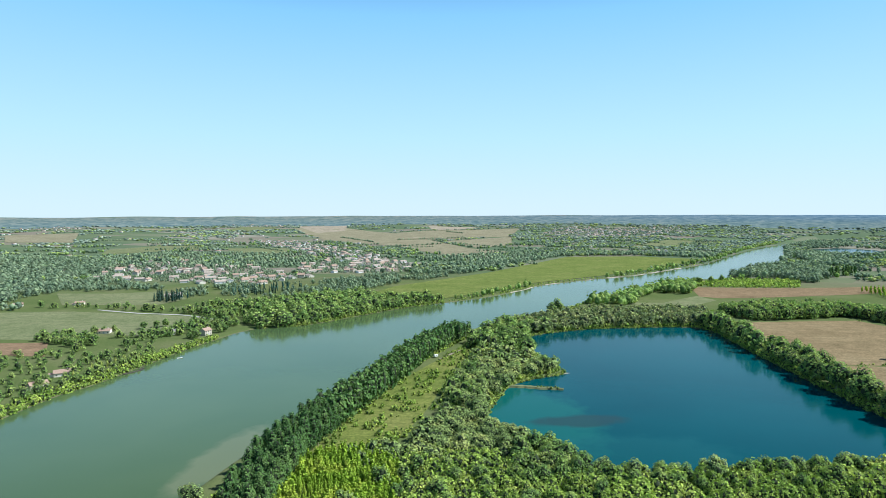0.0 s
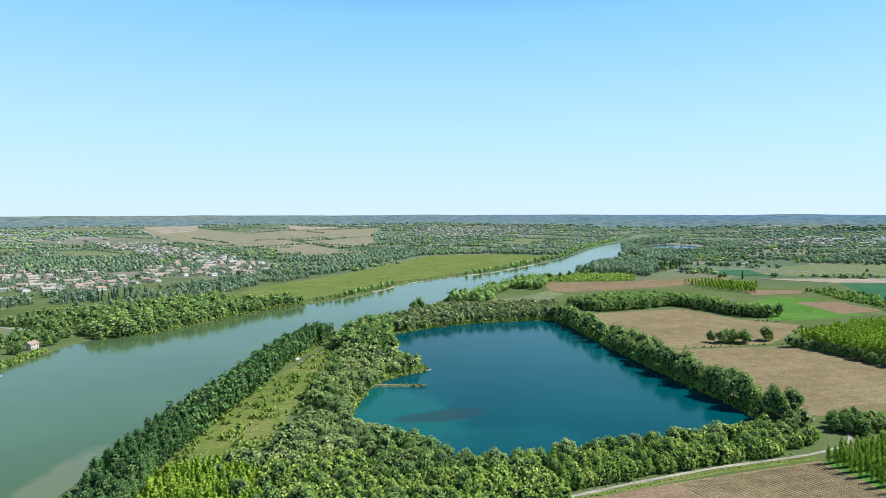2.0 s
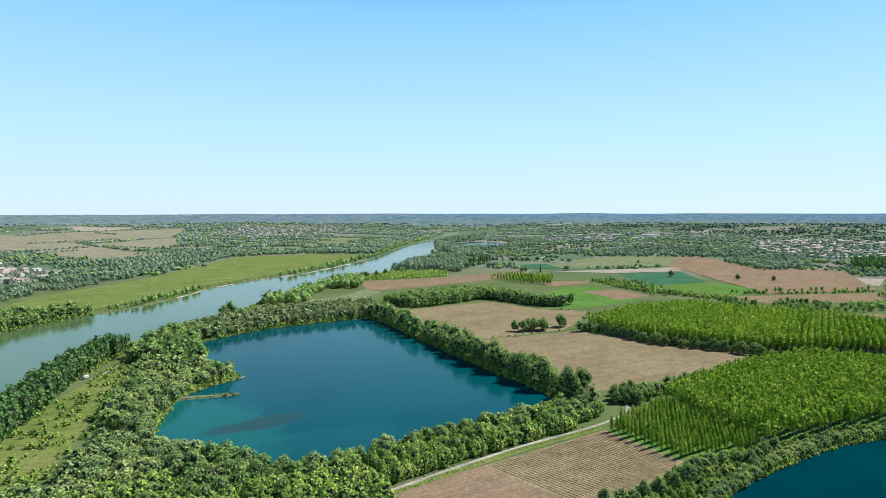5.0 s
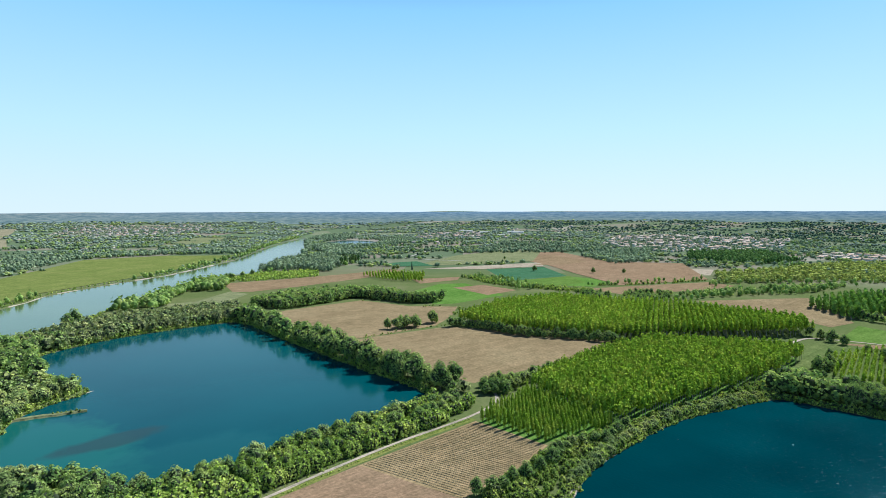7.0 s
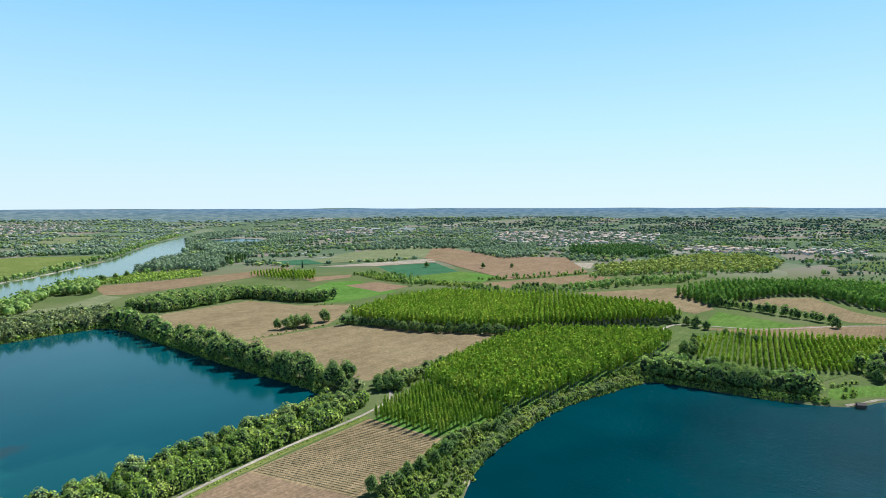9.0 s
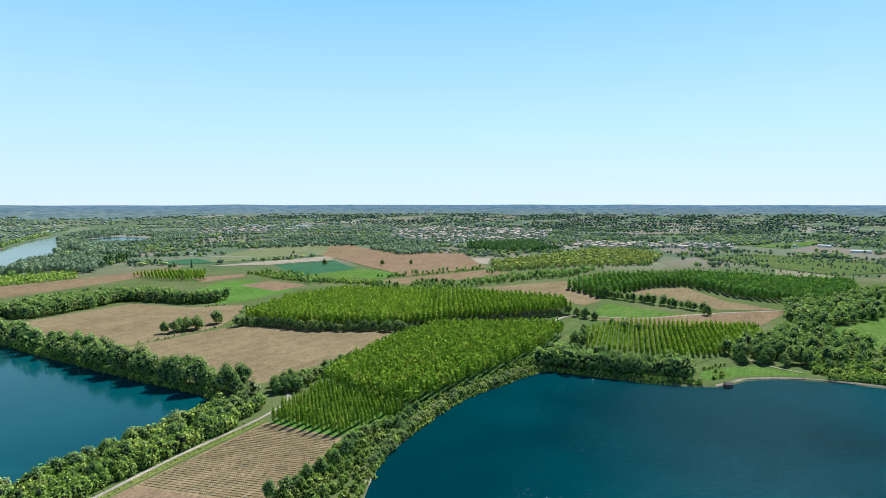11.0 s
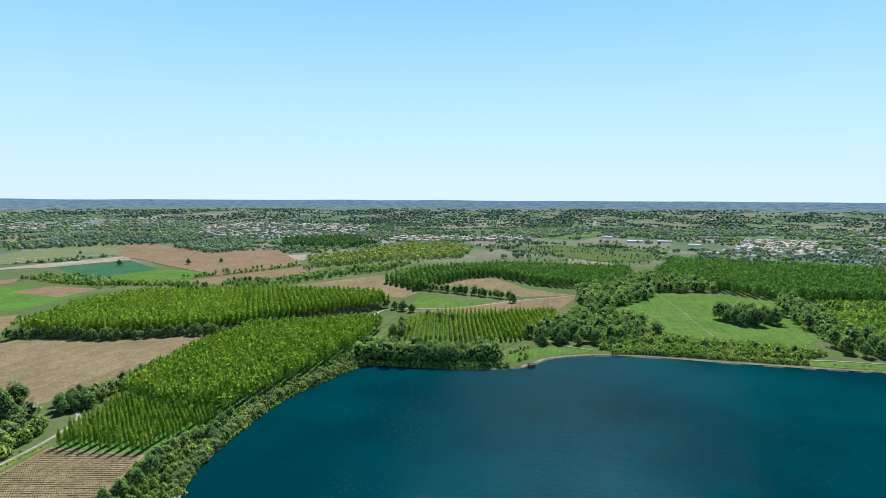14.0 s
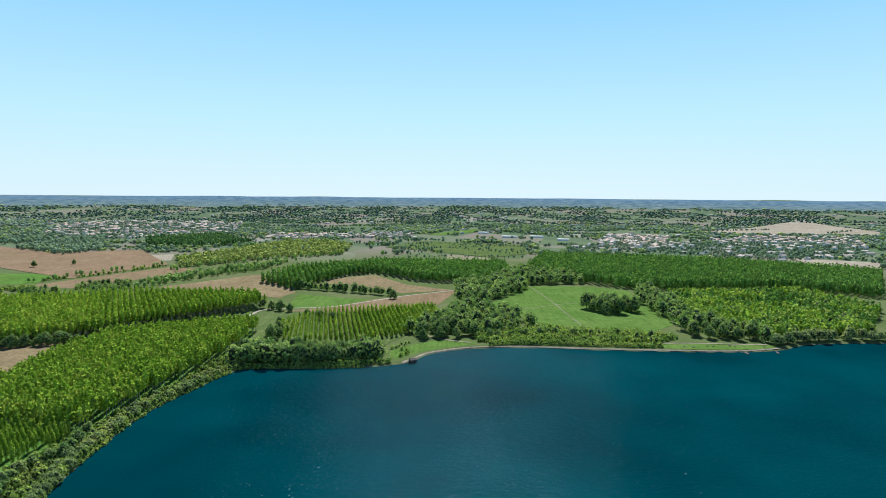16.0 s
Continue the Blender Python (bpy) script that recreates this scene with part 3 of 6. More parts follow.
def blob_points(blobs, n, rng):
    """Random places and outward directions on a heap of ellipsoids, those hidden in another left out."""
    c = np.array([b[0] for b in blobs], float)
    rad = np.array([b[1] for b in blobs], float)
    weight = (rad[:, 0] * rad[:, 2])
    out_p, out_n = [], []
    while sum(map(len, out_p)) < n:
        i = rng.choice(len(blobs), 2 * n, p=weight / weight.sum())
        d = rng.normal(size=(2 * n, 3))
        d /= np.linalg.norm(d, axis=1)[:, None]
        p = c[i] + d * rad[i] * rng.uniform(0.82, 1.08, (2 * n, 1))
        keep = np.ones(len(p), bool)
        for k in range(len(blobs)):
            q = ((p - c[k]) / (rad[k] * 0.86))
            keep &= (i == k) | ((q ** 2).sum(1) > 1)
        out_p.append(p[keep])
        nn = d / rad[i]
        out_n.append((nn / np.linalg.norm(nn, axis=1)[:, None])[keep])
    return np.concatenate(out_p)[:n], np.concatenate(out_n)[:n]


def clumps(p, nrm, size, rng):
    """One bent leafy scrap of four corners at each place."""
    n = len(p)
    d = nrm + rng.normal(scale=0.33, size=(n, 3))
    d[:, 2] += 0.35
    d /= np.linalg.norm(d, axis=1)[:, None]
    a = np.cross(d, rng.normal(size=(n, 3)))
    a /= np.maximum(np.linalg.norm(a, axis=1), 1e-6)[:, None]
    b = np.cross(d, a)
    s = size * rng.uniform(0.6, 1.35, (n, 1))
    q = rng.uniform(0.7, 1.2, (4, n, 1))
    v = np.stack([p + a * s * q[0], p + b * s * q[1] * 0.8 + d * s * 0.25, p - a * s * q[2], p - b * s * q[3] * 0.8 + d * s * 0.25], 1).reshape(-1, 3)
    f = np.arange(4 * n).reshape(n, 4)
    f = np.concatenate([f[:, [0, 1, 2]], f[:, [0, 2, 3]]])
    return v, f


def ball(center, radii, rings, sides, rng):
    """A knobbly closed form that fills the inside of a crown."""
    v, f = [], []
    for i in range(1, rings):
        ph = math.pi * i / rings
        for j in range(sides):
            th = 2 * math.pi * (j + 0.5 * (i % 2)) / sides
            k = rng.uniform(0.8, 1.05)
            v.append((math.sin(ph) * math.cos(th) * k, math.sin(ph) * math.sin(th) * k, math.cos(ph) * k))
    top, low = len(v), len(v) + 1
    v += [(0, 0, 1), (0, 0, -1)]
    for j in range(sides):
        j2 = (j + 1) % sides
        f.append((top, j, j2))
        f.append((low, (rings - 2) * sides + j2, (rings - 2) * sides + j))
        for i in range(rings - 2):
            a, b, c, d = i * sides + j, (i + 1) * sides + j, (i + 1) * sides + j2, i * sides + j2
            f += [(a, b, c), (a, c, d)]
    return np.array(v) * np.array(radii) + np.array(center), np.array(f)


def rod(a, b, r0, r1, sides=5):
    """A tapered round stick from a to b."""
    a, b = np.array(a, float), np.array(b, float)
    d = (b - a) / np.linalg.norm(b - a)
    u = np.cross(d, (0.3, 0.9, 0.1))
    u /= np.linalg.norm(u)
    w = np.cross(d, u)
    th = np.arange(sides) * 2 * math.pi / sides
    ring = np.cos(th)[:, None] * u + np.sin(th)[:, None] * w
    v = np.concatenate([a + ring * r0, b + ring * r1])
    f = []
    for j in range(sides):
        k = (j + 1) % sides
        f += [(j, k, sides + k), (j, sides + k, sides + j)]
    return v, np.array(f)


def joined(pieces):
    vs, fs, n = [], [], 0
    for v, f in pieces:
        vs.append(v)
        fs.append(f + n)
        n += len(v)
    return np.concatenate(vs), np.concatenate(fs)


def shape_of(kind, rng):
    """The ellipsoids of a crown, and the trunk with its limbs, for a tree of the kind."""
    u = rng.uniform
    if kind == "poplar":
        blobs = [((u(-.6, .6), u(-.6, .6), z), (r * u(.9, 1.1), r * u(.9, 1.1), 3.4)) for z, r in ((5.0, 2.8), (9.0, 3.6), (13.0, 3.7), (17, 3.3), (20.2, 2.2))]
        sticks = [rod((0, 0, -1), (0, 0, 19), .34, .08)] + [rod((0, 0, z), (2.2 * math.cos(z), 2.2 * math.sin(z), z + 3), .1, .03, 4) for z in (4, 6, 8, 10, 12)]
        return blobs, sticks, 22.5
    if kind == "young_poplar":
        blobs = [((u(-.3, .3), u(-.3, .3), z), (r * u(.9, 1.1), r * u(.9, 1.1), 2.4)) for z, r in ((4.0, 1.5), (6.6, 1.95), (9.4, 1.75), (12.2, 1.05))]
        sticks = [rod((0, 0, -1), (0, 0, 12), .17, .04)] + [rod((0, 0, z), (1.4 * math.cos(z * 2), 1.4 * math.sin(z * 2), z + 2), .06, .02, 3) for z in (3, 5, 7)]
        return blobs, sticks, 14.0
    if kind == "pruned":
        blobs = [((u(-.3, .3), u(-.3, .3), z), (r * u(.9, 1.1), r * u(.9, 1.1), 2.5)) for z, r in ((9, 1.7), (12, 2.1), (15, 1.7), (17, .9))]
        return blobs, [rod((0, 0, -1), (0, 0, 15), .2, .05)], 18.5
    if kind == "willow":
        blobs = [((0, 0, 5.5), (3.4, 3.4, 4.2))] + [((3.1 * math.cos(a) * u(.8, 1.2), 3.1 * math.sin(a) * u(.8, 1.2), u(3, 7)), (u(1.9, 2.9), u(1.9, 2.9), u(2.2, 3.2))) for a in np.arange(6) * 1.05 + u(0, 1)]
        sticks = [rod((0, 0, -1), (0, 0, 4), .4, .2)] + [rod((0, 0, 1.5), (2.8 * math.cos(a), 2.8 * math.sin(a), 6), .18, .05, 4) for a in np.arange(4) * 1.57]
        return blobs, sticks, 10.5
    if kind == "broadleaf":
        blobs = [((0, 0, 9.8), (4.2, 4.2, 6.8))] + [((3.9 * math.cos(a) * u(.8, 1.2), 3.9 * math.sin(a) * u(.8, 1.2), u(3.6, 12.8)), (u(2.4, 3.6), u(2.4, 3.6), u(2.6, 3.8))) for a in np.arange(7) * .9 + u(0, 1)]
        sticks = [rod((0, 0, -1), (0, 0, 9), .42, .2)] + [rod((0, 0, 4 + i), (3.2 * math.cos(a), 3.2 * math.sin(a), 10 + i), .2, .06, 4) for i, a in enumerate(np.arange(4) * 1.6)]
        return blobs, sticks, 17.5
    if kind == "thicket":
        blobs = [((0, 0, 3.0), (1.9, 1.9, 3.4))] + [((1.7 * math.cos(a) * u(.7, 1.2), 1.7 * math.sin(a) * u(.7, 1.2), u(1.5, 4.2)), (u(1.0, 1.6), u(1.0, 1.6), u(1.5, 2.4))) for a in np.arange(5) * 1.26 + u(0, 1)]
        sticks = [rod((0, 0, -.6), (0, 0, 3), .12, .05, 4)] + [rod((0, 0, .3), (1.2 * math.cos(a), 1.2 * math.sin(a), 3.2), .07, .02, 3) for a in (0, 2.1, 4.2)]
        return blobs, sticks, 6.6
    if kind == "conifer":
        blobs = [((0, 0, z), (r, r, 3.4)) for z, r in ((3, 2.3), (7, 2.0), (11, 1.5), (14.5, .8))]
        return blobs, [rod((0, 0, -1), (0, 0, 14), .3, .05)], 17.5
    return shape_of({"yellow": "young_poplar", "green_poplar": "young_poplar", "hillwood": "broadleaf", "plainwood": "broadleaf", "olive": "broadleaf"}[kind], rng)


# clumps and their half width for a tree seen near, at middle distance, and far off
DETAIL = {"near": {"poplar": (560, .58), "young_poplar": (190, .52), "willow": (600, .46), "broadleaf": (640, .62), "thicket": (300, .39), "conifer": (200, .52)},
          "lite": {"poplar": (300, .78), "young_poplar": (96, .74), "willow": (260, .72), "broadleaf": (330, .9), "thicket": (150, .55), "conifer": (80, .8)},
          "mid": {"pruned": (46, 1.05), "green_poplar": (40, 1.2), "poplar": (84, 1.45), "young_poplar": (70, .95), "willow": (84, 1.15), "broadleaf": (124, 1.3), "olive": (90, 1.6),
                  "thicket": (44, .98), "conifer": (48, 1.1), "yellow": (48, 1.15), "hillwood": (46, 1.75)},
          "far": {"pruned": (18, 1.5), "green_poplar": (18, 1.6), "poplar": (14, 2.5), "young_poplar": (16, 1.5), "willow": (14, 2.2), "broadleaf": (13, 2.1), "olive": (12, 2.1),
                  "thicket": (12, 1.5), "conifer": (9, 1.9), "yellow": (14, 1.7), "hillwood": (11, 2.2)},
          "tiny": {"plainwood": (6, 2.4), "willow": (6, 1.9), "conifer": (5, 1.7), "poplar": (6, 1.9)}}


SLIM = ("poplar", "young_poplar", "conifer", "yellow", "pruned", "green_poplar")


def crown_arrays(kind, level, seed):
    rng = np.random.default_rng(seed)
    blobs, sticks, tall = shape_of(kind, rng)
    n, size = DETAIL[level][kind]
    p, nrm = blob_points(blobs, n, rng)
    pieces = [clumps(p, nrm, size, rng)]
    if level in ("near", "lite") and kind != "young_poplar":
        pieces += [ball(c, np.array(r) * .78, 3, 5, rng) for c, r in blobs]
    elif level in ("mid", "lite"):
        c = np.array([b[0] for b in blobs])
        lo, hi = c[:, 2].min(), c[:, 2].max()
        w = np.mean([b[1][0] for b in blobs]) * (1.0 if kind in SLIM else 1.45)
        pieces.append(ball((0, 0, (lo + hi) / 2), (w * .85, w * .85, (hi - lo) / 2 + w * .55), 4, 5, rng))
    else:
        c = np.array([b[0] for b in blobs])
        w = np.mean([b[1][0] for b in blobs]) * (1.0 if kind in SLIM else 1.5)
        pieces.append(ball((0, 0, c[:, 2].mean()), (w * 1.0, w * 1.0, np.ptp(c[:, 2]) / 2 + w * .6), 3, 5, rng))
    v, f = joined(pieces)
    # slot 2 gives the core its painted shade
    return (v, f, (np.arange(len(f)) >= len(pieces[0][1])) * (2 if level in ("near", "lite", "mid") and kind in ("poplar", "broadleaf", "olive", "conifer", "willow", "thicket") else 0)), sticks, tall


TREE_LABEL = {
    "poplar": ("poplar_tree", "tall dark green poplar in dense spring leaf", "tree"),
    "young_poplar": ("poplar_tree", "slender yellow-green plantation poplar with pale trunk", "tree"),
    "willow": ("willow_tree", "spreading grey-green willow leaning over the shore", "tree"),
    "broadleaf": ("broadleaf_tree", "full-crowned green broadleaf tree beside the water", "tree"),
    "thicket": ("shrub", "bright green many-stemmed shrub in fresh leaf", "shrub"),
    "conifer": ("cypress_tree", "dark narrow evergreen tree standing alone", "tree"),
}
MODELS = {}


def models(kind):
    """Four standing trees of a kind, built once, of which the others are copies."""
    if kind not in MODELS:
        MODELS[kind] = []
        for s in range(4):
            (v, f, core), sticks, tall = crown_arrays(kind, "near", 11 * s + len(kind))
            crown = fast_mesh("crown", v, f, [LEAF[kind], PALE_BARK, CROWN_SHADE], core)
            tv, tf = joined(sticks)
            trunk = fast_mesh("trunk", tv, tf, [PALE_BARK if "poplar" in kind else BARK])
            MODELS[kind].append((crown, trunk, tall))
    return MODELS[kind]


def stand(kind, x, y, tall, z, group="", label=""):
    """One tree of its own."""
    name, text, cat = TREE_LABEL[kind]
    crown, trunk, h = models(kind)[int(RNG.integers(4))]
    ob = tagged(new(name), label or text, cat, group)
    s = tall / h
    w = s * RNG.uniform(.88, 1.14) if kind != "young_poplar" else s * RNG.uniform(.82, .98)
    ob.matrix_basis = Matrix.LocRotScale((x, y, z), Euler((RNG.normal(0, .03), RNG.normal(0, .03), RNG.uniform(0, 6.28))), (w, w, s))
    for part_name, me in (("trunk", trunk), ("crown", crown)):
        new(part_name, me).parent = ob


def mass(name, kind, level, xy, tall, label, category="woodland", wide=1.0, trunks=False, z=None):
    """Trees past counting, joined in one mesh. xy: places, tall: heights."""
    if not len(xy):
        return
    zz = height(xy[:, 0], xy[:, 1]) if z is None else z
    vs, fs, slots, n = [], [], [], 0
    pick = RNG.integers(0, 5, len(xy))
    turn = RNG.uniform(0, 6.28, len(xy))
    for k in range(5):
        (v, f, slot), sticks, h = crown_arrays(kind, level, 100 + k)
        if trunks:
            tv, tf = rod((0, 0, -1), (0, 0, h * .6), .2 * (1.4 if level == "mid" else 2), .1, 3)
            f = np.concatenate([f, tf + len(v)])
            v = np.concatenate([v, tv])
            slot = np.concatenate([slot, np.ones(len(tf), int)])
        sel = np.flatnonzero(pick == k)
        if not len(sel):
            continue
        s = (tall[sel] / h)[:, None]
        w = s * RNG.uniform(.85, 1.2, s.shape) * (wide if np.isscalar(wide) else wide[sel][:, None])
        c, q = np.cos(turn[sel])[:, None], np.sin(turn[sel])[:, None]
        X = (v[None, :, 0] * c - v[None, :, 1] * q) * w + xy[sel, 0][:, None]
        Y = (v[None, :, 0] * q + v[None, :, 1] * c) * w + xy[sel, 1][:, None]
        Z = v[None, :, 2] * s + zz[sel][:, None]
        m = len(sel)
        vs.append(np.stack([X, Y, Z], -1).reshape(-1, 3))
        fs.append((f[None] + (np.arange(m) * len(v))[:, None, None] + n).reshape(-1, 3))
        slots.append(np.tile(slot, m))
        n += m * len(v)
    me = fast_mesh(name, np.concatenate(vs), np.concatenate(fs), [LEAF[kind], PALE_BARK, CROWN_SHADE], np.concatenate(slots))
    tagged(new(name, me), label, category, kind="stuff")


def scatter(outline, gap, jitter=.38):
    """Places about gap apart inside an outline, unevenly set."""
    p = np.asarray(outline, float)
    lo, hi = p.min(0), p.max(0)
    gx, gy = np.meshgrid(np.arange(lo[0], hi[0], gap), np.arange(lo[1], hi[1], gap * .87))
    gx = gx + (np.arange(gx.shape[0]) % 2)[:, None] * gap / 2
    q = np.stack([gx.ravel(), gy.ravel()], 1) + RNG.uniform(-jitter, jitter, (gx.size, 2)) * gap
    return q[inside(p, q[:, 0], q[:, 1])]


def lattice(outline, gap, turn, row=None):
    """Planted rows."""
    p = np.asarray(outline, float)
    c, s = math.cos(turn), math.sin(turn)
    rot = np.array([[c, -s], [s, c]])
    loc = p @ rot
    lo, hi = loc.min(0), loc.max(0)
    gx, gy = np.meshgrid(np.arange(lo[0], hi[0], gap), np.arange(lo[1], hi[1], row or gap))
    q = np.stack([gx.ravel(), gy.ravel()], 1) @ rot.T + RNG.normal(0, .25, (gx.size, 2))
    return q[inside(p, q[:, 0], q[:, 1])]


def tufts(xy, size, least):
    """Keeps only the places that lie in chance clusters."""
    k = np.array([noise.noise(Vector((x / size, y / size, 2.5))) for x, y in xy]) > least
    return xy[k]


def along(points, gap, spread):
    """Places along a line, spread to its sides."""
    p = smooth(points, 8, False)
    seg = np.linalg.norm(np.diff(p, axis=0), axis=1)
    at = np.concatenate([[0], np.cumsum(seg)])
    s = np.arange(gap / 2, at[-1], gap) + 0
    s = s + RNG.uniform(-.35, .35, len(s)) * gap
    q = np.stack([np.interp(s, at, p[:, 0]), np.interp(s, at, p[:, 1])], 1)
    return q + RNG.normal(0, spread, q.shape)


def grow(kind, xy, low, high, single=0, origin=(150, 250), group="", label="", mass_label="", mass_name="woodland", level="", wide=1.0, trunks=False, dry=0.6):
    """Trees of one kind at the places: the first ones, outwards from a spot of the plan, as things, the rest joined."""
    xy = xy[~on_water(xy[:, 0], xy[:, 1], dry)]
    if not len(xy):
        return
    level = level or ("lite" if single and np.hypot(*xy.mean(0)) < 400 else "mid" if np.hypot(*xy.mean(0)) < 1000 else "far")
    xy = xy[np.argsort(np.hypot(xy[:, 0] - origin[0], xy[:, 1] - origin[1]))]
    tall = RNG.uniform(low, high, len(xy))
    z = height(xy[:, 0], xy[:, 1]) - .15
    for i in range(min(single, len(xy))):
        stand(kind, xy[i, 0], xy[i, 1], tall[i], z[i], group, label)
    mass(mass_name, kind, level, xy[single:], tall[single:], mass_label or "dense green woodland canopy", "woodland", wide, trunks, z[single:])


# peninsula between the river and the first lake
grow("poplar", np.concatenate([along(np.array([(-91, 215), (-91, 250), (-92, 289), (-88, 332), (-75, 385), (-61, 430), (-53, 458), (-41, 504), (-30, 545), (-11, 600), (14, 645)]) + (k * 5.0, -k * 1.2), 4.8, 0.9) for k in range(4)]), 15, 19.5, 130, (-100, 230), "poplars along the river",
     "tall dark green poplar on the river bank")
stand("willow", -114, 270, 10.5, -.6, "willows on the lake shore", "grey-green willow alone on the river bank")
stand("willow", -112, 268, 7.0, -.4, "willows on the lake shore", "grey-green willow alone on the river bank")
grow("young_poplar", scatter([(-92, 225), (-88, 268), (-82, 300), (-68, 322), (-40, 330), (-22, 312), (-20, 262), (-30, 225)], 2.7, .4), 4.5, 8, 40, (-60, 275), "young shoots on the peninsula", "slender bright yellow-green poplar shoot", "dense stand of bright yellow-green shoots", level="mid", wide=1.25)
grow("willow", scatter([(2, 400), (25, 378), (36, 425), (48, 458), (70, 482), (96, 500), (84, 545), (60, 560), (38, 580), (28, 540), (12, 480), (4, 440)], 8.0, .5), 5, 13, 90, (40, 420), "willows on the lake shore")
grow("willow", scatter([(-20, 318), (52, 330), (34, 375), (0, 395), (-12, 360)], 7.5), 6, 11, 40, (20, 350), "willows on the lake shore")
grow("broadleaf", scatter([(20, 585), (60, 565), (84, 560), (80, 600), (90, 648), (120, 672), (70, 700), (40, 640)], 9), 12, 18, 8, (70, 620), "trees round the lake")
grow("broadleaf", scatter([(60, 330), (66, 304), (92, 294), (80, 280), (40, 290), (30, 320)], 8), 9, 15, 9, (60, 300), "trees round the lake")
grow("thicket", tufts(scatter([(-84, 315), (-70, 370), (-52, 425), (-30, 480), (-2, 545), (22, 600), (34, 590), (16, 520), (6, 465), (-4, 415), (-14, 368), (-30, 330), (-62, 305)], 3.8, .5), 9, -.02), 0.8, 4.2, 40, (-60, 340), "shrubs in the clearing")
grow("thicket", scatter([(-20, 205), (20, 205), (110, 240), (118, 262), (70, 292), (30, 318), (-20, 328), (-22, 300)], 5.2), 5, 9.5, 110, (50, 270), "shrubs along the shore", "", "dense bright green shrubs")
grow("broadleaf", tufts(scatter([(0, 400), (25, 378), (36, 425), (48, 458), (70, 482), (90, 505), (84, 545), (40, 580), (12, 480)], 10, .5), 22, .05), 7, 15, 10, (40, 450), "trees round the lake")
grow("thicket", scatter([(-10, 400), (25, 378), (36, 425), (48, 458), (70, 482), (96, 500), (84, 545), (38, 580), (20, 540), (4, 480)], 6, .5), 1.5, 5, 0, mass_label="undergrowth among willows")
grow("thicket", along([(66, 303), (50, 335), (34, 358), (23, 382), (34, 427), (48, 462), (70, 483), (94, 500), (84, 545), (79, 600), (88, 646)], 1.7, 1.0), 2, 5, 0, mass_label="low bushes on the lake shore", dry=-2.2)
grow("willow", scatter([(-60, 300), (20, 300), (40, 320), (-10, 335), (-50, 330)], 12, .5), 7, 11, 8, (0, 310), "willows on the lake shore")
grow("broadleaf", scatter([(-50, 250), (60, 255), (100, 270), (60, 300), (-20, 300)], 17, .5), 9, 13, 10, (20, 280), "trees round the lake", "dark rounded tree above bright shrubs")
# shore of the first lake
grow("willow", np.array([(78, 296), (92, 290), (112, 290), (128, 292), (131, 289), (158, 296), (176, 297), (203, 299), (228, 301)]), 10.5, 14.5, 9, (100, 290), "willows on the lake shore", "slender grey-green willow above the shore shrubs", dry=-1.5)
grow("thicket", np.concatenate([along([(60, 262), (116, 262), (154, 267), (204, 272.5), (250, 275)], 3.8, .7), along([(70, 276), (120, 271.5), (160, 273.5), (200, 276), (250, 279), (288, 290)], 3.6, .6), along([(70, 287), (120, 281), (160, 284), (200, 286), (245, 287), (276, 298)], 3.6, 1.2), along([(85, 291), (120, 289), (160, 294), (200, 297), (240, 299), (268, 310)], 3.2, .8)]), 6, 11, 80, (150, 280), "shrubs along the shore", "leafy green lakeside tree row shrub")
grow("broadleaf", np.concatenate([along([(85, 279), (130, 277), (165, 280), (205, 281), (245, 283), (280, 296)], 7.5, 1.5), along([(95, 288), (130, 287), (165, 291), (205, 294), (245, 296), (270, 305)], 15, 1.5)]), 8, 13.5, 30, (150, 280), "trees round the lake")
grow("broadleaf", np.concatenate([along([(287, 322), (286, 400), (288, 462), (293, 560), (301, 655), (296, 695)], 9.0, 1.2), along([(296, 310), (295, 360), (297, 430), (301, 520), (308, 600), (310, 690)], 10.0, 2.0)]), 11, 24, 45, (290, 320), "trees round the lake")
grow("thicket", along([(282, 330), (283, 400), (285, 462), (290, 560), (298, 650), (292, 690), (264, 698), (177, 690), (130, 673)], 2.8, .8), 3, 6, 15, (290, 330), "shrubs along the shore", dry=-2.0)
grow("olive", scatter([(92, 652), (130, 675), (177, 692), (264, 700), (300, 695), (318, 715), (330, 765), (300, 800), (250, 800), (180, 790), (120, 745), (60, 700)], 8.5), 9, 14, 0, mass_label="olive-green wood between lake and river", level="mid")
grow("broadleaf", scatter([(150, 800), (198, 862), (255, 836), (300, 915), (340, 985), (387, 968), (415, 1010), (445, 1090), (385, 1075), (300, 970), (230, 900)], 11), 13, 19, 0, wide=1.1, mass_label="green riverside wood")
grow("thicket", scatter([(553, 1185), (676, 1157), (609, 1046), (483, 1056), (440, 1080), (470, 1130)], 7), 3, 7, 0, mass_label="low light green scrub by the river")
grow("broadleaf", np.concatenate([along([(428, 1116), (454, 1114), (470, 1125)], 7, 2.5), along([(492, 1134), (500, 1140)], 7, 1), along([(522, 1142), (545, 1150)], 8, 2)]), 10, 17, 8, (480, 1120), "trees on the river bank", "rounded grey-green tree on the river bank")
grow("hillwood", scatter([(565, 1208), (650, 1188), (668, 1108), (755, 1195), (830, 1300), (900, 1480), (850, 1470), (740, 1420), (620, 1290)], 12.5), 12, 19, 0, wide=1.25, level="mid", mass_label="tall dark riverside wood")
grow("poplar", along([(765, 1215), (800, 1235), (850, 1262)], 9, 1.5), 18, 23, 10, (780, 1220), "tall poplars in a row", "tall slender poplar at the wood's end")
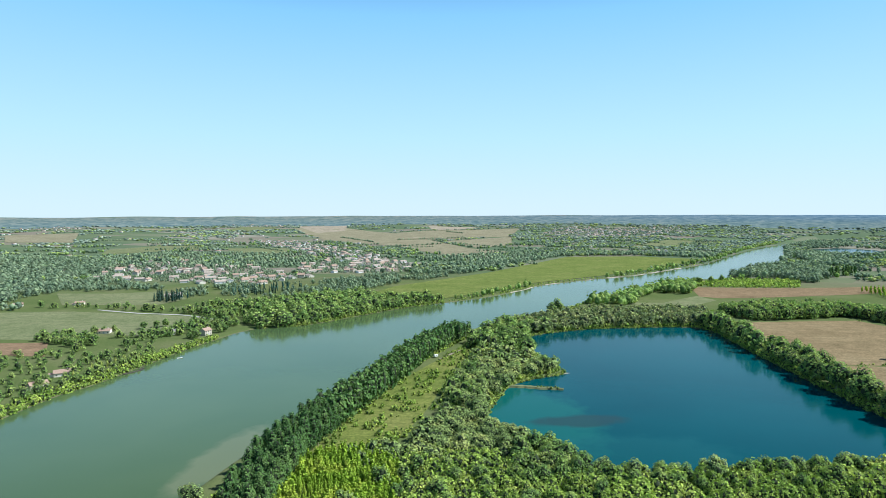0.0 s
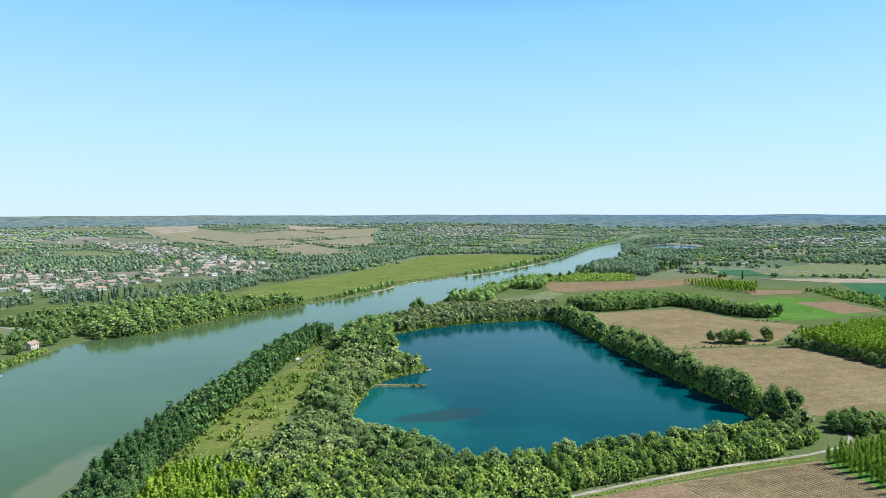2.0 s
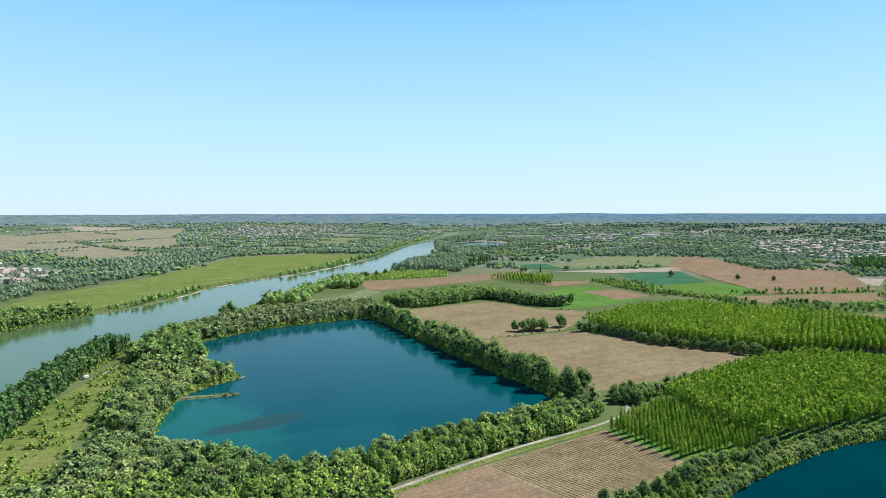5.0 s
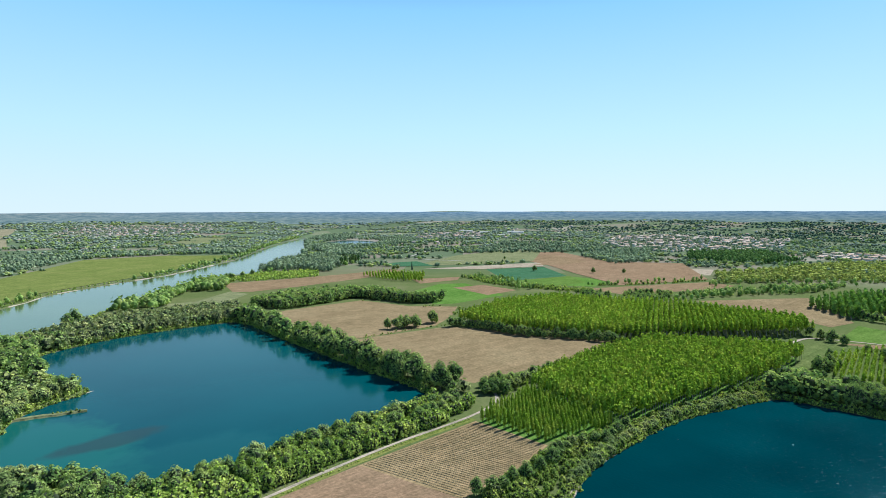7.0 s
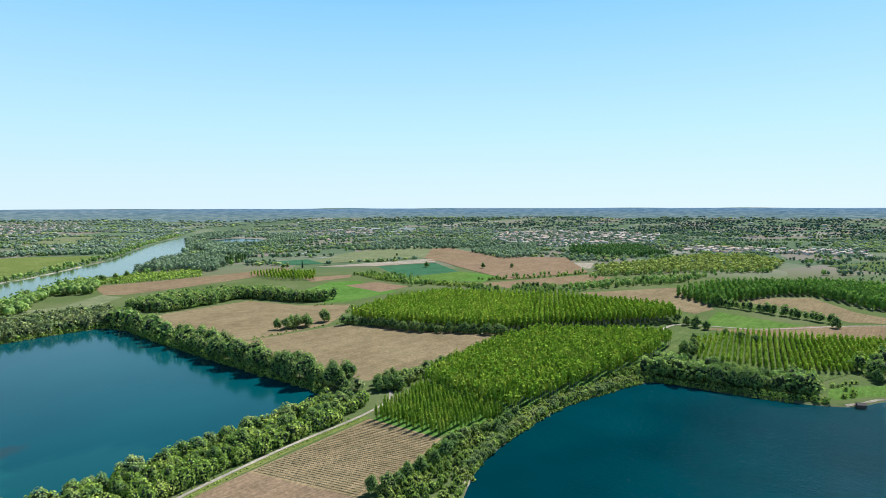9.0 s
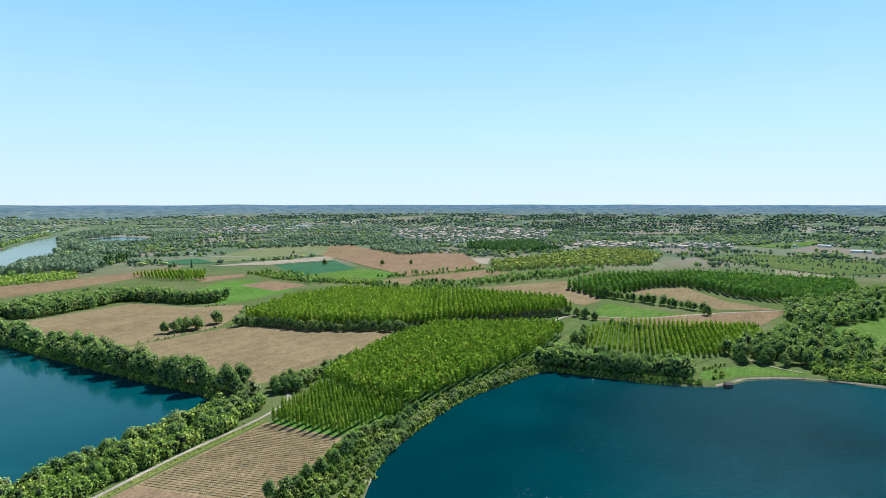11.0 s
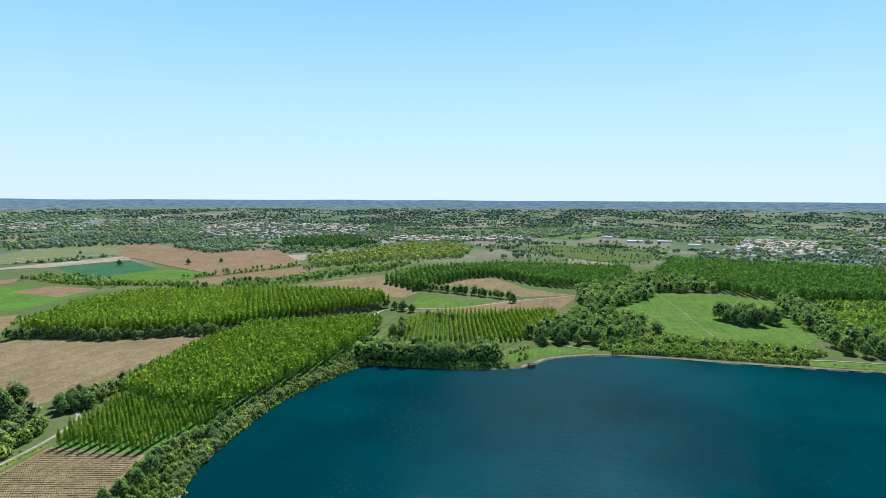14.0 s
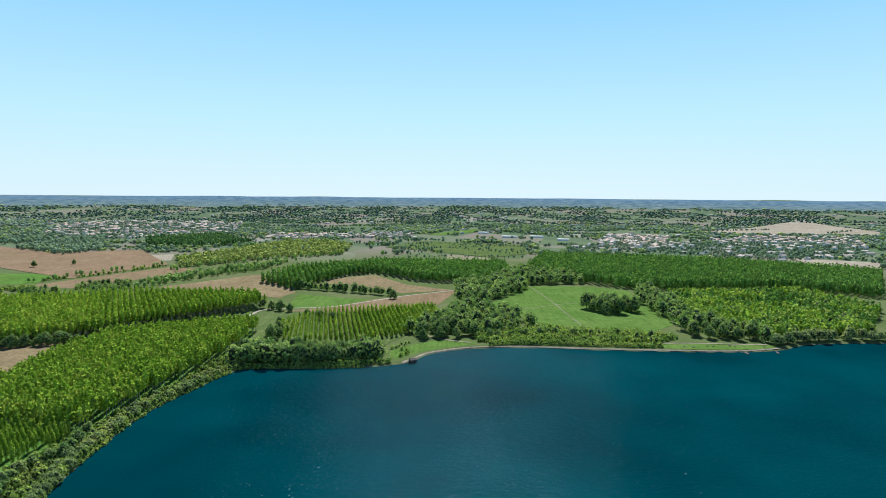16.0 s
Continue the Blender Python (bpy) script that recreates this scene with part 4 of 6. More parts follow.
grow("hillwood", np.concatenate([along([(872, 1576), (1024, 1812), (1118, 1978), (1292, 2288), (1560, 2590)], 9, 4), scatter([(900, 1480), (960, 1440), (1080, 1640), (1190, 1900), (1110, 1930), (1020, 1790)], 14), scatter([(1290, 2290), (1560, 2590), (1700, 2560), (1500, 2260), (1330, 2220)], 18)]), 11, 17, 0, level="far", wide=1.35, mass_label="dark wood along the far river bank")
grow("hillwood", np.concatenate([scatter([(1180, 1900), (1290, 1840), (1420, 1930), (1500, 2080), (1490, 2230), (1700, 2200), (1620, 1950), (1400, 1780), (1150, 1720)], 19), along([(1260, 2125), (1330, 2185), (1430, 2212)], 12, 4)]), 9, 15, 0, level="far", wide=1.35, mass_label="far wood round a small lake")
grow("broadleaf", scatter([(345, 775), (382, 728), (505, 752), (528, 662), (557, 636), (580, 650), (552, 690), (548, 770), (510, 805), (420, 815)], 7.5), 12, 18, 0, mass_label="dense dark green poplar belt")
grow("thicket", np.concatenate([along([(60, 243), (116, 250.5), (154, 257), (204, 263.5), (262, 267)], 1.6, .5), along([(60, 250), (116, 257), (154, 263), (204, 269.5), (255, 273)], 2.2, .8)]), .5, 1.3, 0, level="far", mass_label="tufts of rough grass along the track")
grow("thicket", along([tuple(q) for q in grown(LAKE, .4)], 2.0, .8), 1.4, 3.4, 0, mass_label="low bushes at the water's edge", level="mid", dry=-3)
grow("thicket", along([(180, 152), (205, 158)] + [tuple(q) for q in grown(POND, .3)[:36]], 1.9, .7), 1.4, 3.2, 0, mass_label="low bushes at the water's edge", level="mid", dry=-3)
NORTH_BELT = [(92, 652), (130, 675), (177, 692), (264, 700), (300, 695), (318, 715), (330, 765), (300, 800), (250, 800), (180, 790), (120, 745), (60, 700)]
grow("olive", tufts(scatter(NORTH_BELT, 8.5, .5), 24, -.05), 9, 16, 0, mass_label="olive and yellowish trees north of the lake")
grow("willow", tufts(scatter(NORTH_BELT, 11, .5), 18, .1), 8, 13, 0, mass_label="grey-green willows north of the lake")
grow("olive", tufts(along([(296, 310), (293, 360), (295, 430), (299, 520), (306, 600), (308, 690)], 8, 3), 16, .0), 9, 15, 0, mass_label="paler trees along the lake's side")
grow("broadleaf", np.array([(118, 778), (128, 790), (138, 782), (104, 762), (150, 800), (92, 752), (160, 818), (112, 792 - 20)]), 17, 22, 8, (120, 780), "big riverside trees", "large dark rounded tree by the river")
# plantations
PLANT_A = [(262, 260), (262, 212), (318, 198), (367, 191), (435, 183), (500, 177), (583, 183), (574, 215), (545, 262), (528, 294), (460, 298), (385, 291), (330, 279), (300, 269), (282, 267)]
field(PLANT_A, "crop", "mown green grass under the plantation", 0.05)
grow("young_poplar", lattice([(262, 260), (262, 212), (318, 198), (322, 247), (330, 279), (300, 269), (282, 267)], 3.7, .07, 5.8), 8.6, 11.2, 200, (250, 235), "plantation poplars in rows", trunks=True, wide=1.35, mass_label="rows of young green plantation poplars")
grow("pruned", lattice([(318, 198)] + PLANT_A[3:13] + [(322, 247)], 3.7, .07, 5.0), 13.2, 16.4, 0, trunks=True, wide=1.08, mass_label="rows of yellow-green plantation poplars")
PLANT_B = [(468, 498), (483, 413), (529, 327), (573, 302), (690, 209), (725, 230), (735, 370), (700, 435), (665, 520), (575, 535)]
field(PLANT_B, "rough_green", "pale ground under the plantation", 0.05)
grow("pruned", lattice(PLANT_B, 4.8, .5, 5.6), 15.5, 19, 0, trunks=True, wide=1.05, mass_label="tall rows of yellow-green plantation poplars")
PLANT_C = [(891, 278), (826, 210), (970, 164), (1007, 123), (916, 48), (892, -34), (1003, -100), (1120, -100), (1130, 121), (1020, 255)]
field(PLANT_C, "pasture", "pale ground under the plantation", 0.05)
grow("green_poplar", lattice(PLANT_C, 6.5, .3, 8), 14, 18, 0, trunks=True, wide=1.15, level="far", mass_label="rows of green plantation poplars")
PLANT_E = [(530, 146), (533, 72), (560, 42), (640, 8), (703, 16), (668, 140), (600, 168)]
grow("young_poplar", lattice(PLANT_E, 2.9, .2, 4.6), 6, 9, 0, wide=1.0, trunks=True, level="far", mass_label="rows of young plantation poplars")
grow("young_poplar", lattice([(660, 893), (695, 833), (767, 912), (731, 992), (674, 985)], 8, .2), 10, 13, 0, mass_label="small plot of young poplars")
grow("green_poplar", lattice([(1059, -132), (896, -212), (846, -262), (859, -480), (793, -560), (1025, -721), (1120, -620), (1177, -547), (1250, -300), (1280, -200)], 7.4, .1, 9.0), 15, 19, 0, wide=1.12, level="far", mass_label="large green poplar plantation")
grow("yellow", scatter([(1060, 468), (1213, 360), (1315, 230), (1551, 247), (1700, 380), (1580, 450), (1299, 510), (1190, 535)], 11), 8, 12, 0, wide=2.3, level="far", mass_label="yellow-green wood in fresh spring leaf")
WOOD_E = [(664, -262), (600, -275), (565, -311), (580, -402), (712, -503), (833, -466), (799, -285)]
grow("young_poplar", tufts(scatter(WOOD_E, 5.6, .45), 45, -.12), 8, 13, 0, level="far", wide=1.3, mass_label="light yellow-green young wood behind the lake")
grow("thicket", tufts(scatter(WOOD_E, 8, .45), 30, .0), 7, 13, 0, level="mid", wide=.9, mass_label="green saplings within a young wood")
grow("green_poplar", scatter(WOOD_E, 9, .45), 8, 13, 0, level="far", wide=1.3, mass_label="green poplars within a young wood")
# hedges and woods round the second lake
grow("thicket", np.concatenate([along([(190, 160), (232, 169), (290, 181), (354, 183), (402, 173), (437, 164), (452, 152)], 2.6, .6), scatter([(185, 168), (232, 171), (290, 183), (354, 185), (402, 175), (437, 166), (455, 158), (500, 165), (500, 176), (435, 183), (367, 192), (300, 200), (268, 207), (235, 197), (190, 191)], 4.2)]), 2.6, 5, 50, (230, 185), "shrubs along the shore", "green shrub on the stony lake shore", dry=-1.0)
grow("broadleaf", along([(190, 189), (215, 189), (240, 191), (266, 196), (288, 190), (320, 192)], 6.5, 1.2), 6.5, 10.5, 22, (230, 190), "trees round the lake")
grow("thicket", along([(451, 155), (454, 120), (459, 80), (468, 45)], 2.6, .5), 3, 5, 8, (455, 100), "shrubs along the shore", "pale green shrub on the lake shore")
grow("broadleaf", np.concatenate([along([(461, 168), (463, 120), (469, 80), (480, 52)], 4.6, .7), along([(470, 168), (473, 120), (479, 80), (490, 54)], 5.0, .9), along([(480, 168), (484, 120), (490, 80), (500, 58)], 5.5, 1.0)]), 12.5, 18, 25, (475, 100), "trees round the lake", "rounded dark green hedge tree behind the lake")
grow("broadleaf", scatter([(540, 30), (575, 38), (640, 5), (700, -10), (690, -50), (612, -88), (575, -60), (556, -20)], 11.5), 11, 19, 14, (560, 0), "trees round the lake", "", "green wood beside the lake")
grow("broadleaf", scatter([(690, -5), (760, -15), (850, -10), (940, -75), (1070, -125), (1050, -160), (900, -205), (890, -120), (830, -98), (765, -62), (705, -38)], 12.5), 12, 19, 0, wide=1.12, mass_label="green trees along the meadow")
grow("thicket", scatter([(534, -25), (560, -25), (600, -85), (588, -150), (575, -195), (560, -215), (542, -190), (536, -120), (530, -60)], 4.0), 3, 6.5, 8, (545, -100), "shrubs along the shore", "", "bright green shrubs behind the beach")
grow("thicket", np.concatenate([along([(525, -34), (530, -60), (528, -110), (525, -160), (524, -186)], 1.8, .6), along([(531, -36), (536, -60), (534, -110), (531, -160), (530, -186)], 2.2, .9)]), 2.4, 5, 20, (528, -100), "shrubs along the shore", "feathery light green shrub at the beach")
grow("broadleaf", along([(552, -35), (566, -90), (560, -140), (550, -190)], 7.5, 3), 6, 10.5, 12, (550, -60), "trees round the lake", "rounded dark green tree behind the beach shrubs")
grow("broadleaf", scatter([(672, -165), (715, -158), (722, -205), (700, -222), (680, -212)], 11.5), 12, 22, 16, (690, -180), "trees in the meadow", "dark green tree in the open meadow")
grow("thicket", along([(484, 40), (500, 32), (512, 45), (530, 35)], 3, 1.5), 2, 4, 0, mass_label="bushes round the lawn")
grow("hillwood", np.concatenate([along([(1269, 89), (1300, -20), (1278, -155)], 9, 3), along([(1445, 102), (1540, -50), (1573, -190)], 11, 4), along([(1582, 167), (1660, 0), (1688, -203)], 11, 4), tufts(scatter([(1300, 80), (1500, 150), (1700, 70), (1620, -190), (1380, -170)], 20, .5), 60, .1)]), 4, 9, 0, level="far", mass_label="hedges across rough scrubland")
grow("broadleaf", scatter([(560, -225), (640, -225), (720, -230), (840, -250), (850, -275), (760, -275), (640, -265), (560, -300), (545, -290)], 12.5), 12, 19, 12, (560, -250), "trees round the lake", "", "green wood behind the meadow")
grow("willow", along([(535, -285), (548, -310), (560, -350), (562, -400), (560, -450)], 9, 2), 9, 13, 18, (540, -290), "trees round the lake", "pale green willow at the far shore")
grow("broadleaf", along([(838, 212), (820, 160), (800, 110), (785, 70)], 6, 2.0), 10, 15, 0, mass_label="dark hedge of trees beside a field")
grow("broadleaf", np.array([(690, 212), (682, 200), (676, 188), (668, 176), (760, 70), (640, 150), (630, 135), (622, 120)]), 10, 15, 8, (650, 180), "trees by the lane", "green tree standing by the lane")
grow("broadleaf", along([(456, 502), (470, 474), (477, 415), (502, 362), (521, 320)], 5.5, 1.5), 7, 13.5, 30, (500, 400), "trees edging the field", "dark green tree at the plantation edge")
grow("broadleaf", np.array([(409, 528), (415, 523), (423, 519), (419, 530), (413, 533), (428, 525), (454, 526), (459, 529), (396, 534), (402, 526)]), 13, 17, 10, (430, 520), "trees edging the field", "round green tree at a field corner")
grow("broadleaf", np.concatenate([scatter([(306, 285), (330, 289), (345, 300), (322, 312), (304, 304)], 6.5), along([(340, 292), (360, 299), (380, 302)], 6, 2)]), 8, 12, 18, (320, 305), "trees edging the field", "green tree at the track's end")
grow("broadleaf", along([(861, 604), (936, 585), (1020, 552), (1102, 520)], 13, 3), 6, 11, 0, mass_label="hedge of dark trees between fields")
grow("broadleaf", np.concatenate([along([(700, 470), (760, 440), (868, 412)], 8, 5), scatter([(868, 412), (873, 449), (959, 423), (1130, 346), (1200, 300), (1030, 324)], 10, .5)]), 7, 13, 0, mass_label="line of trees between fields")
grow("broadleaf", scatter([(785, 835), (810, 780), (790, 740), (740, 650), (790, 635), (820, 700), (850, 770), (820, 840)], 14), 7, 12, 0, mass_label="group of rounded trees among fields")
grow("broadleaf", along([(1020, 450), (1060, 470), (1180, 370), (1320, 225)], 9, 6), 7, 12, 0, mass_label="green trees edging a yellow wood")
grow("conifer", np.array([(824, 1021), (828, 1026), (690, 880)]), 15, 22, 3, (824, 1021), "dark cypresses", "dark narrow cypress standing in the fields")
grow("broadleaf", np.array([(811, 1055), (805, 1062), (798, 1050), (1099, 680), (1048, 718), (1000, 830), (1180, 1080)]), 9, 14, 7, (800, 1050), "lone field trees", "lone dark green tree in open fields")
field([(495, 165), (562, 182), (640, 206), (672, 185), (667, 130), (703, 17), (640, 8), (560, 40), (505, 62)], "rough_green", "rough green ground behind the hedge", .27)
grow("broadleaf", np.array([(560, 160), (552, 165), (566, 152), (604, 170), (545, 160), (520, 150), (556, 155), (562, 166), (549, 156), (571, 160)]), 8, 13, 10, (560, 160), "trees by the lane", "green tree on rough dry ground")
grow("thicket", along([(318, 517), (370, 514), (430, 511), (470, 503)], 5, 1.5), 1.2, 3, 0, mass_label="weedy seam between two fields")
grow("thicket", tufts(along([(494, 728), (512, 640), (557, 594), (501, 545)], 4, 2), 20, .0), 1.5, 4, 0, mass_label="weedy field edge")
grow("willow", np.concatenate([along([(232, 170), (290, 182), (354, 184), (402, 174), (437, 165)], 3.2, .8), along([(240, 175), (290, 186), (354, 188), (402, 178), (440, 169)], 5, 1)]), 3.2, 6, 40, (240, 175), "pale shrubs on the shore", "low grey-green willow shrub on the stony shore", dry=-.8)
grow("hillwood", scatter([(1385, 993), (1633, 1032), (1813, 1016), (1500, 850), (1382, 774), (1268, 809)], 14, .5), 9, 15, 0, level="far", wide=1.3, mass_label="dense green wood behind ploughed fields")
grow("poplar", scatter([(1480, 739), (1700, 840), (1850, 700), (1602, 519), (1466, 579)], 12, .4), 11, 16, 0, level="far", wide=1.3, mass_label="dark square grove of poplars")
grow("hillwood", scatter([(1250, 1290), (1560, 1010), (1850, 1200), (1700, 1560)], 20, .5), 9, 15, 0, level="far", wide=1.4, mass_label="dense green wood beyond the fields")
grow("thicket", np.concatenate([scatter([(782, 779), (808, 847), (840, 820), (800, 720), (815, 640), (820, 560), (795, 540), (775, 640), (765, 720)], 6, .5), along([(885, 598), (942, 560), (997, 535), (1086, 502)], 6, 2)]), 3, 7, 0, level="mid", mass_label="shrubby hedge between fields")
grow("broadleaf", tufts(scatter([(700, 470), (720, 520), (800, 560), (870, 470), (860, 430), (760, 440)], 8, .5), 25, -.05), 6, 11, 0, level="mid", mass_label="trees behind the plantation")
# opposite bank
grow("broadleaf", scatter([(-350, 400), (-300, 520), (-312, 560), (-420, 570), (-480, 530), (-430, 420)], 13, .5), 4, 9, 0, mass_label="garden trees above the river")
grow("broadleaf", scatter([(-268, 750), (-225, 705), (-255, 690), (-290, 640), (-330, 640), (-310, 690), (-300, 740)], 11, .5), 6, 12, 0, mass_label="trees round a white house")
grow("broadleaf", scatter([(-250, 800), (-215, 705), (-265, 745), (-340, 800), (-330, 860), (-270, 900), (-200, 930)], 11, .5), 7, 14, 0, mass_label="green trees below the village")
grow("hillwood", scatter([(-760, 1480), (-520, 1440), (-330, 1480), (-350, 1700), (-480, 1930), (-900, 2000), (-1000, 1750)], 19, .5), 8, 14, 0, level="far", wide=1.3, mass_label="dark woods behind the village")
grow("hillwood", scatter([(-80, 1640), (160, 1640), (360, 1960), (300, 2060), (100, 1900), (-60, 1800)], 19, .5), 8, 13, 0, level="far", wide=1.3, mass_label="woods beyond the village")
grow("conifer", scatter([(-330, 960), (-250, 990), (-230, 1060), (-300, 1080), (-360, 1020)], 17, .5), 10, 16, 8, (-300, 1000), "dark cypresses", "dark evergreen tree below the village")
grow("broadleaf", np.array([(-246, 668), (-241, 674), (-248, 680), (-262, 642), (-266, 636), (-257, 634), (-268, 660)]), 7, 12, 7, (-250, 660), "trees on the far bank", "green tree beside a white riverside house")
grow("broadleaf", along([(-345, 640), (-300, 645), (-275, 672), (-262, 690)], 8, 3), 6, 12, 0, mass_label="garden trees above the river")
grow("thicket", np.concatenate([along([(-289, 330), (-281.5, 426), (-269, 471), (-253, 572), (-238, 640)], 2.8, .9), along([(-294, 330), (-286, 426), (-274, 472), (-258, 573), (-243, 640)], 3.4, 1.0), along([(-300, 330), (-292, 426), (-280, 472), (-264, 573)], 4.5, 1.5)]), 2.5, 6, 0, mass_label="bushes on the river bank", dry=-1.5)
grow("broadleaf", along([(-302, 330), (-294, 426), (-283, 472), (-268, 560)], 9, 2.5), 6, 11, 0, mass_label="trees on the river bank")
grow("broadleaf", np.concatenate([along([(-212, 699), (-165, 721), (-109, 789), (-55, 853), (0, 900)], 6, 1.2), along([(-222, 706), (-170, 730), (-114, 797), (-62, 862)], 11, 2)]), 9, 17, 0, wide=1.1, mass_label="trees leaning over the far river bank", dry=-1.5)
grow("thicket", along([(-214, 694), (-162, 717), (-106, 785), (-52, 849), (2, 893)], 2.6, .9), 2, 5, 0, mass_label="bushes under the far bank trees", dry=-2)
grow("thicket", along([(0, 900), (62, 954), (136, 1049), (176, 1114), (290, 1205), (405, 1289), (500, 1386), (664, 1562)], 6, 2), 1.5, 4, 0, mass_label="bushes on the far river bank")
grow("thicket", along([(-112, 240), (-100, 290), (-86, 337), (-70, 397), (-45, 452), (-16, 538), (22, 628), (68, 722), (114, 757), (162, 812), (227, 912), (302, 982), (387, 1087), (452, 1177)], 3.5, .8), 2, 5, 0, mass_label="bushes on the near river bank")
grow("broadleaf", scatter([(-222, 700), (-160, 730), (-104, 797), (-50, 860), (-5, 920), (-70, 900), (-130, 955), (-190, 930), (-250, 800)], 12.5), 12, 20, 0, wide=1.15, mass_label="dense green wood on the far river bank")
grow("broadleaf", along([(20, 925), (66, 962), (120, 1040), (160, 1095)], 9, 4), 8, 14, 0, mass_label="trees along the far river bank")
grow("broadleaf", along([(330, 1240), (420, 1310), (480, 1380), (560, 1470), (700, 1620), (860, 1860), (1000, 2060), (1150, 2260), (1380, 2530)], 14, 7), 8, 15, 0, wide=1.3, mass_label="scattered trees along the far river bank")
grow("broadleaf", scatter([(-250, 745), (-300, 640), (-262, 560), (-275, 490), (-290, 430), (-330, 400), (-345, 440), (-300, 520), (-320, 600), (-300, 700)], 13), 5, 10, 6, (-290, 450), "trees on the far bank", "", "green trees between gardens and river")
grow("yellow", along([(-290, 485), (-282, 520), (-272, 545)], 6, 3), 6, 9, 0, mass_label="yellow-green bushes on the bank")
grow("broadleaf", scatter([(-430, 640), (-395, 655), (-350, 620), (-345, 570), (-375, 600), (-420, 620)], 9), 8, 12, 5, (-380, 610), "trees on the far bank", "green tree beside a reddish plot")
grow("broadleaf", np.array([(-372, 668), (-365, 676), (-380, 662), (-330, 700), (-322, 706), (-340, 690)]), 7, 11, 6, (-370, 670), "trees in the pasture", "green tree in the pale pasture")
grow("broadleaf", along([(-260, 760), (-330, 800), (-400, 820), (-480, 845), (-560, 850)], 11, 4), 7, 12, 0, mass_label="hedge of trees below the village")
grow("conifer", scatter([(-440, 905), (-400, 890), (-385, 925), (-430, 945)], 9), 12, 18, 16, (-420, 910), "dark cypresses", "dark evergreen tree by a country house")
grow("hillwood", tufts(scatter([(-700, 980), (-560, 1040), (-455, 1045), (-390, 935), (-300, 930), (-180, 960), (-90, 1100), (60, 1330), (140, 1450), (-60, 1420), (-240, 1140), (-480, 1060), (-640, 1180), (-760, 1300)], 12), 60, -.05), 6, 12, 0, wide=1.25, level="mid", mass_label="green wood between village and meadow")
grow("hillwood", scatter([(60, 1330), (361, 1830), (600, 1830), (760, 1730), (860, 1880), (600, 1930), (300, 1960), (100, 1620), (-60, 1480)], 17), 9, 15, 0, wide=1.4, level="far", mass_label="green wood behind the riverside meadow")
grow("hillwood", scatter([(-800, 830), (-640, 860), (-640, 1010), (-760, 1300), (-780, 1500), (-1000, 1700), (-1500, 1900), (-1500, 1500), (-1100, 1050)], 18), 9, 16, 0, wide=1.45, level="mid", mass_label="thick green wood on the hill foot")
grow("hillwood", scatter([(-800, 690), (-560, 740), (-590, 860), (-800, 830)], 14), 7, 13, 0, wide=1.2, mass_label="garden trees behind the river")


# ---- buildings ----
def box(x0, x1, y0, y1, z0, z1):
    v = [(x, y, z) for z in (z0, z1) for x, y in ((x0, y0), (x1, y0), (x1, y1), (x0, y1))]
    return np.array(v, float), np.array([(0, 3, 2, 1), (4, 5, 6, 7), (0, 1, 5, 4), (1, 2, 6, 5), (2, 3, 7, 6), (3, 0, 4, 7)])


def gable_walls(w, d, h, ridge):
    """Walls with gable ends, closed below."""
    a, b = w / 2, d / 2
    v = [(-a, -b, -1), (a, -b, -1), (a, b, -1), (-a, b, -1), (-a, -b, h), (a, -b, h), (a, b, h), (-a, b, h), (-a, 0, ridge), (a, 0, ridge)]
    f = [(0, 3, 2, 1), (0, 1, 5, 4), (2, 3, 7, 6), (1, 2, 6, 9, 5), (3, 0, 4, 8, 7)]
    return v, f


def gable_roof(w, d, h, ridge, over=.5, thick=.28):
    a, b = w / 2 + over, d / 2 + over
    drop = over * (ridge - h) / (d / 2)
    v, f = [], []
    for s in (-1, 1):
        n = len(v)
        for lift in (0.02, thick):
            v += [(-a, s * b, h - drop + lift), (a, s * b, h - drop + lift), (a, 0, ridge + lift), (-a, 0, ridge + lift)]
        f += [tuple(n + k for k in q) for q in ((0, 1, 2, 3), (7, 6, 5, 4), (0, 4, 5, 1), (1, 5, 6, 2), (3, 7, 4, 0), (2, 6, 7, 3))]
    return v, f


def house_model(w, d, h, ridge, wall_mat, roof_mat, detail, two=False):
    ob = new("house")
    parts = [("wall", *gable_walls(w, d, h, ridge), wall_mat), ("roof", *gable_roof(w, d, h, ridge), roof_mat)]
    cx = w * .28
    parts.append(("chimney", *box(cx - .4, cx + .4, -.35, .35, ridge - .8, ridge + .9), wall_mat))
    if two:
        parts.append(("annex", *box(-w / 2 - 3.6, -w / 2 - .02, -d * .3, d * .3, -1, h * .72), wall_mat))
        parts.append(("annex_roof", *box(-w / 2 - 4, -w / 2 - .04, -d * .3 - .4, d * .3 + .4, h * .72, h * .72 + .3), roof_mat))
    if detail:
        for s in (-1, 1):
            for i, x in enumerate(np.linspace(-w * .34, w * .34, 3)):
                lo, hi = (.2, 2.2) if (i == 1 and s < 0) else (1.0, 2.1)
                y = s * d / 2
                parts.append(("door" if lo < .5 else "window", *box(x - .55, x + .55, min(y, y + s * .06), max(y, y + s * .06), lo, hi), SHUTTER if lo < .5 else WINDOW_DARK))
                if h > 4.5:
                    parts.append(("window", *box(x - .5, x + .5, min(y, y + s * .06), max(y, y + s * .06), 3.6, 4.8), WINDOW_DARK))
    for name, v, f, mat in parts:
        mesh_object(name, v, f, mat, ob)
    return ob


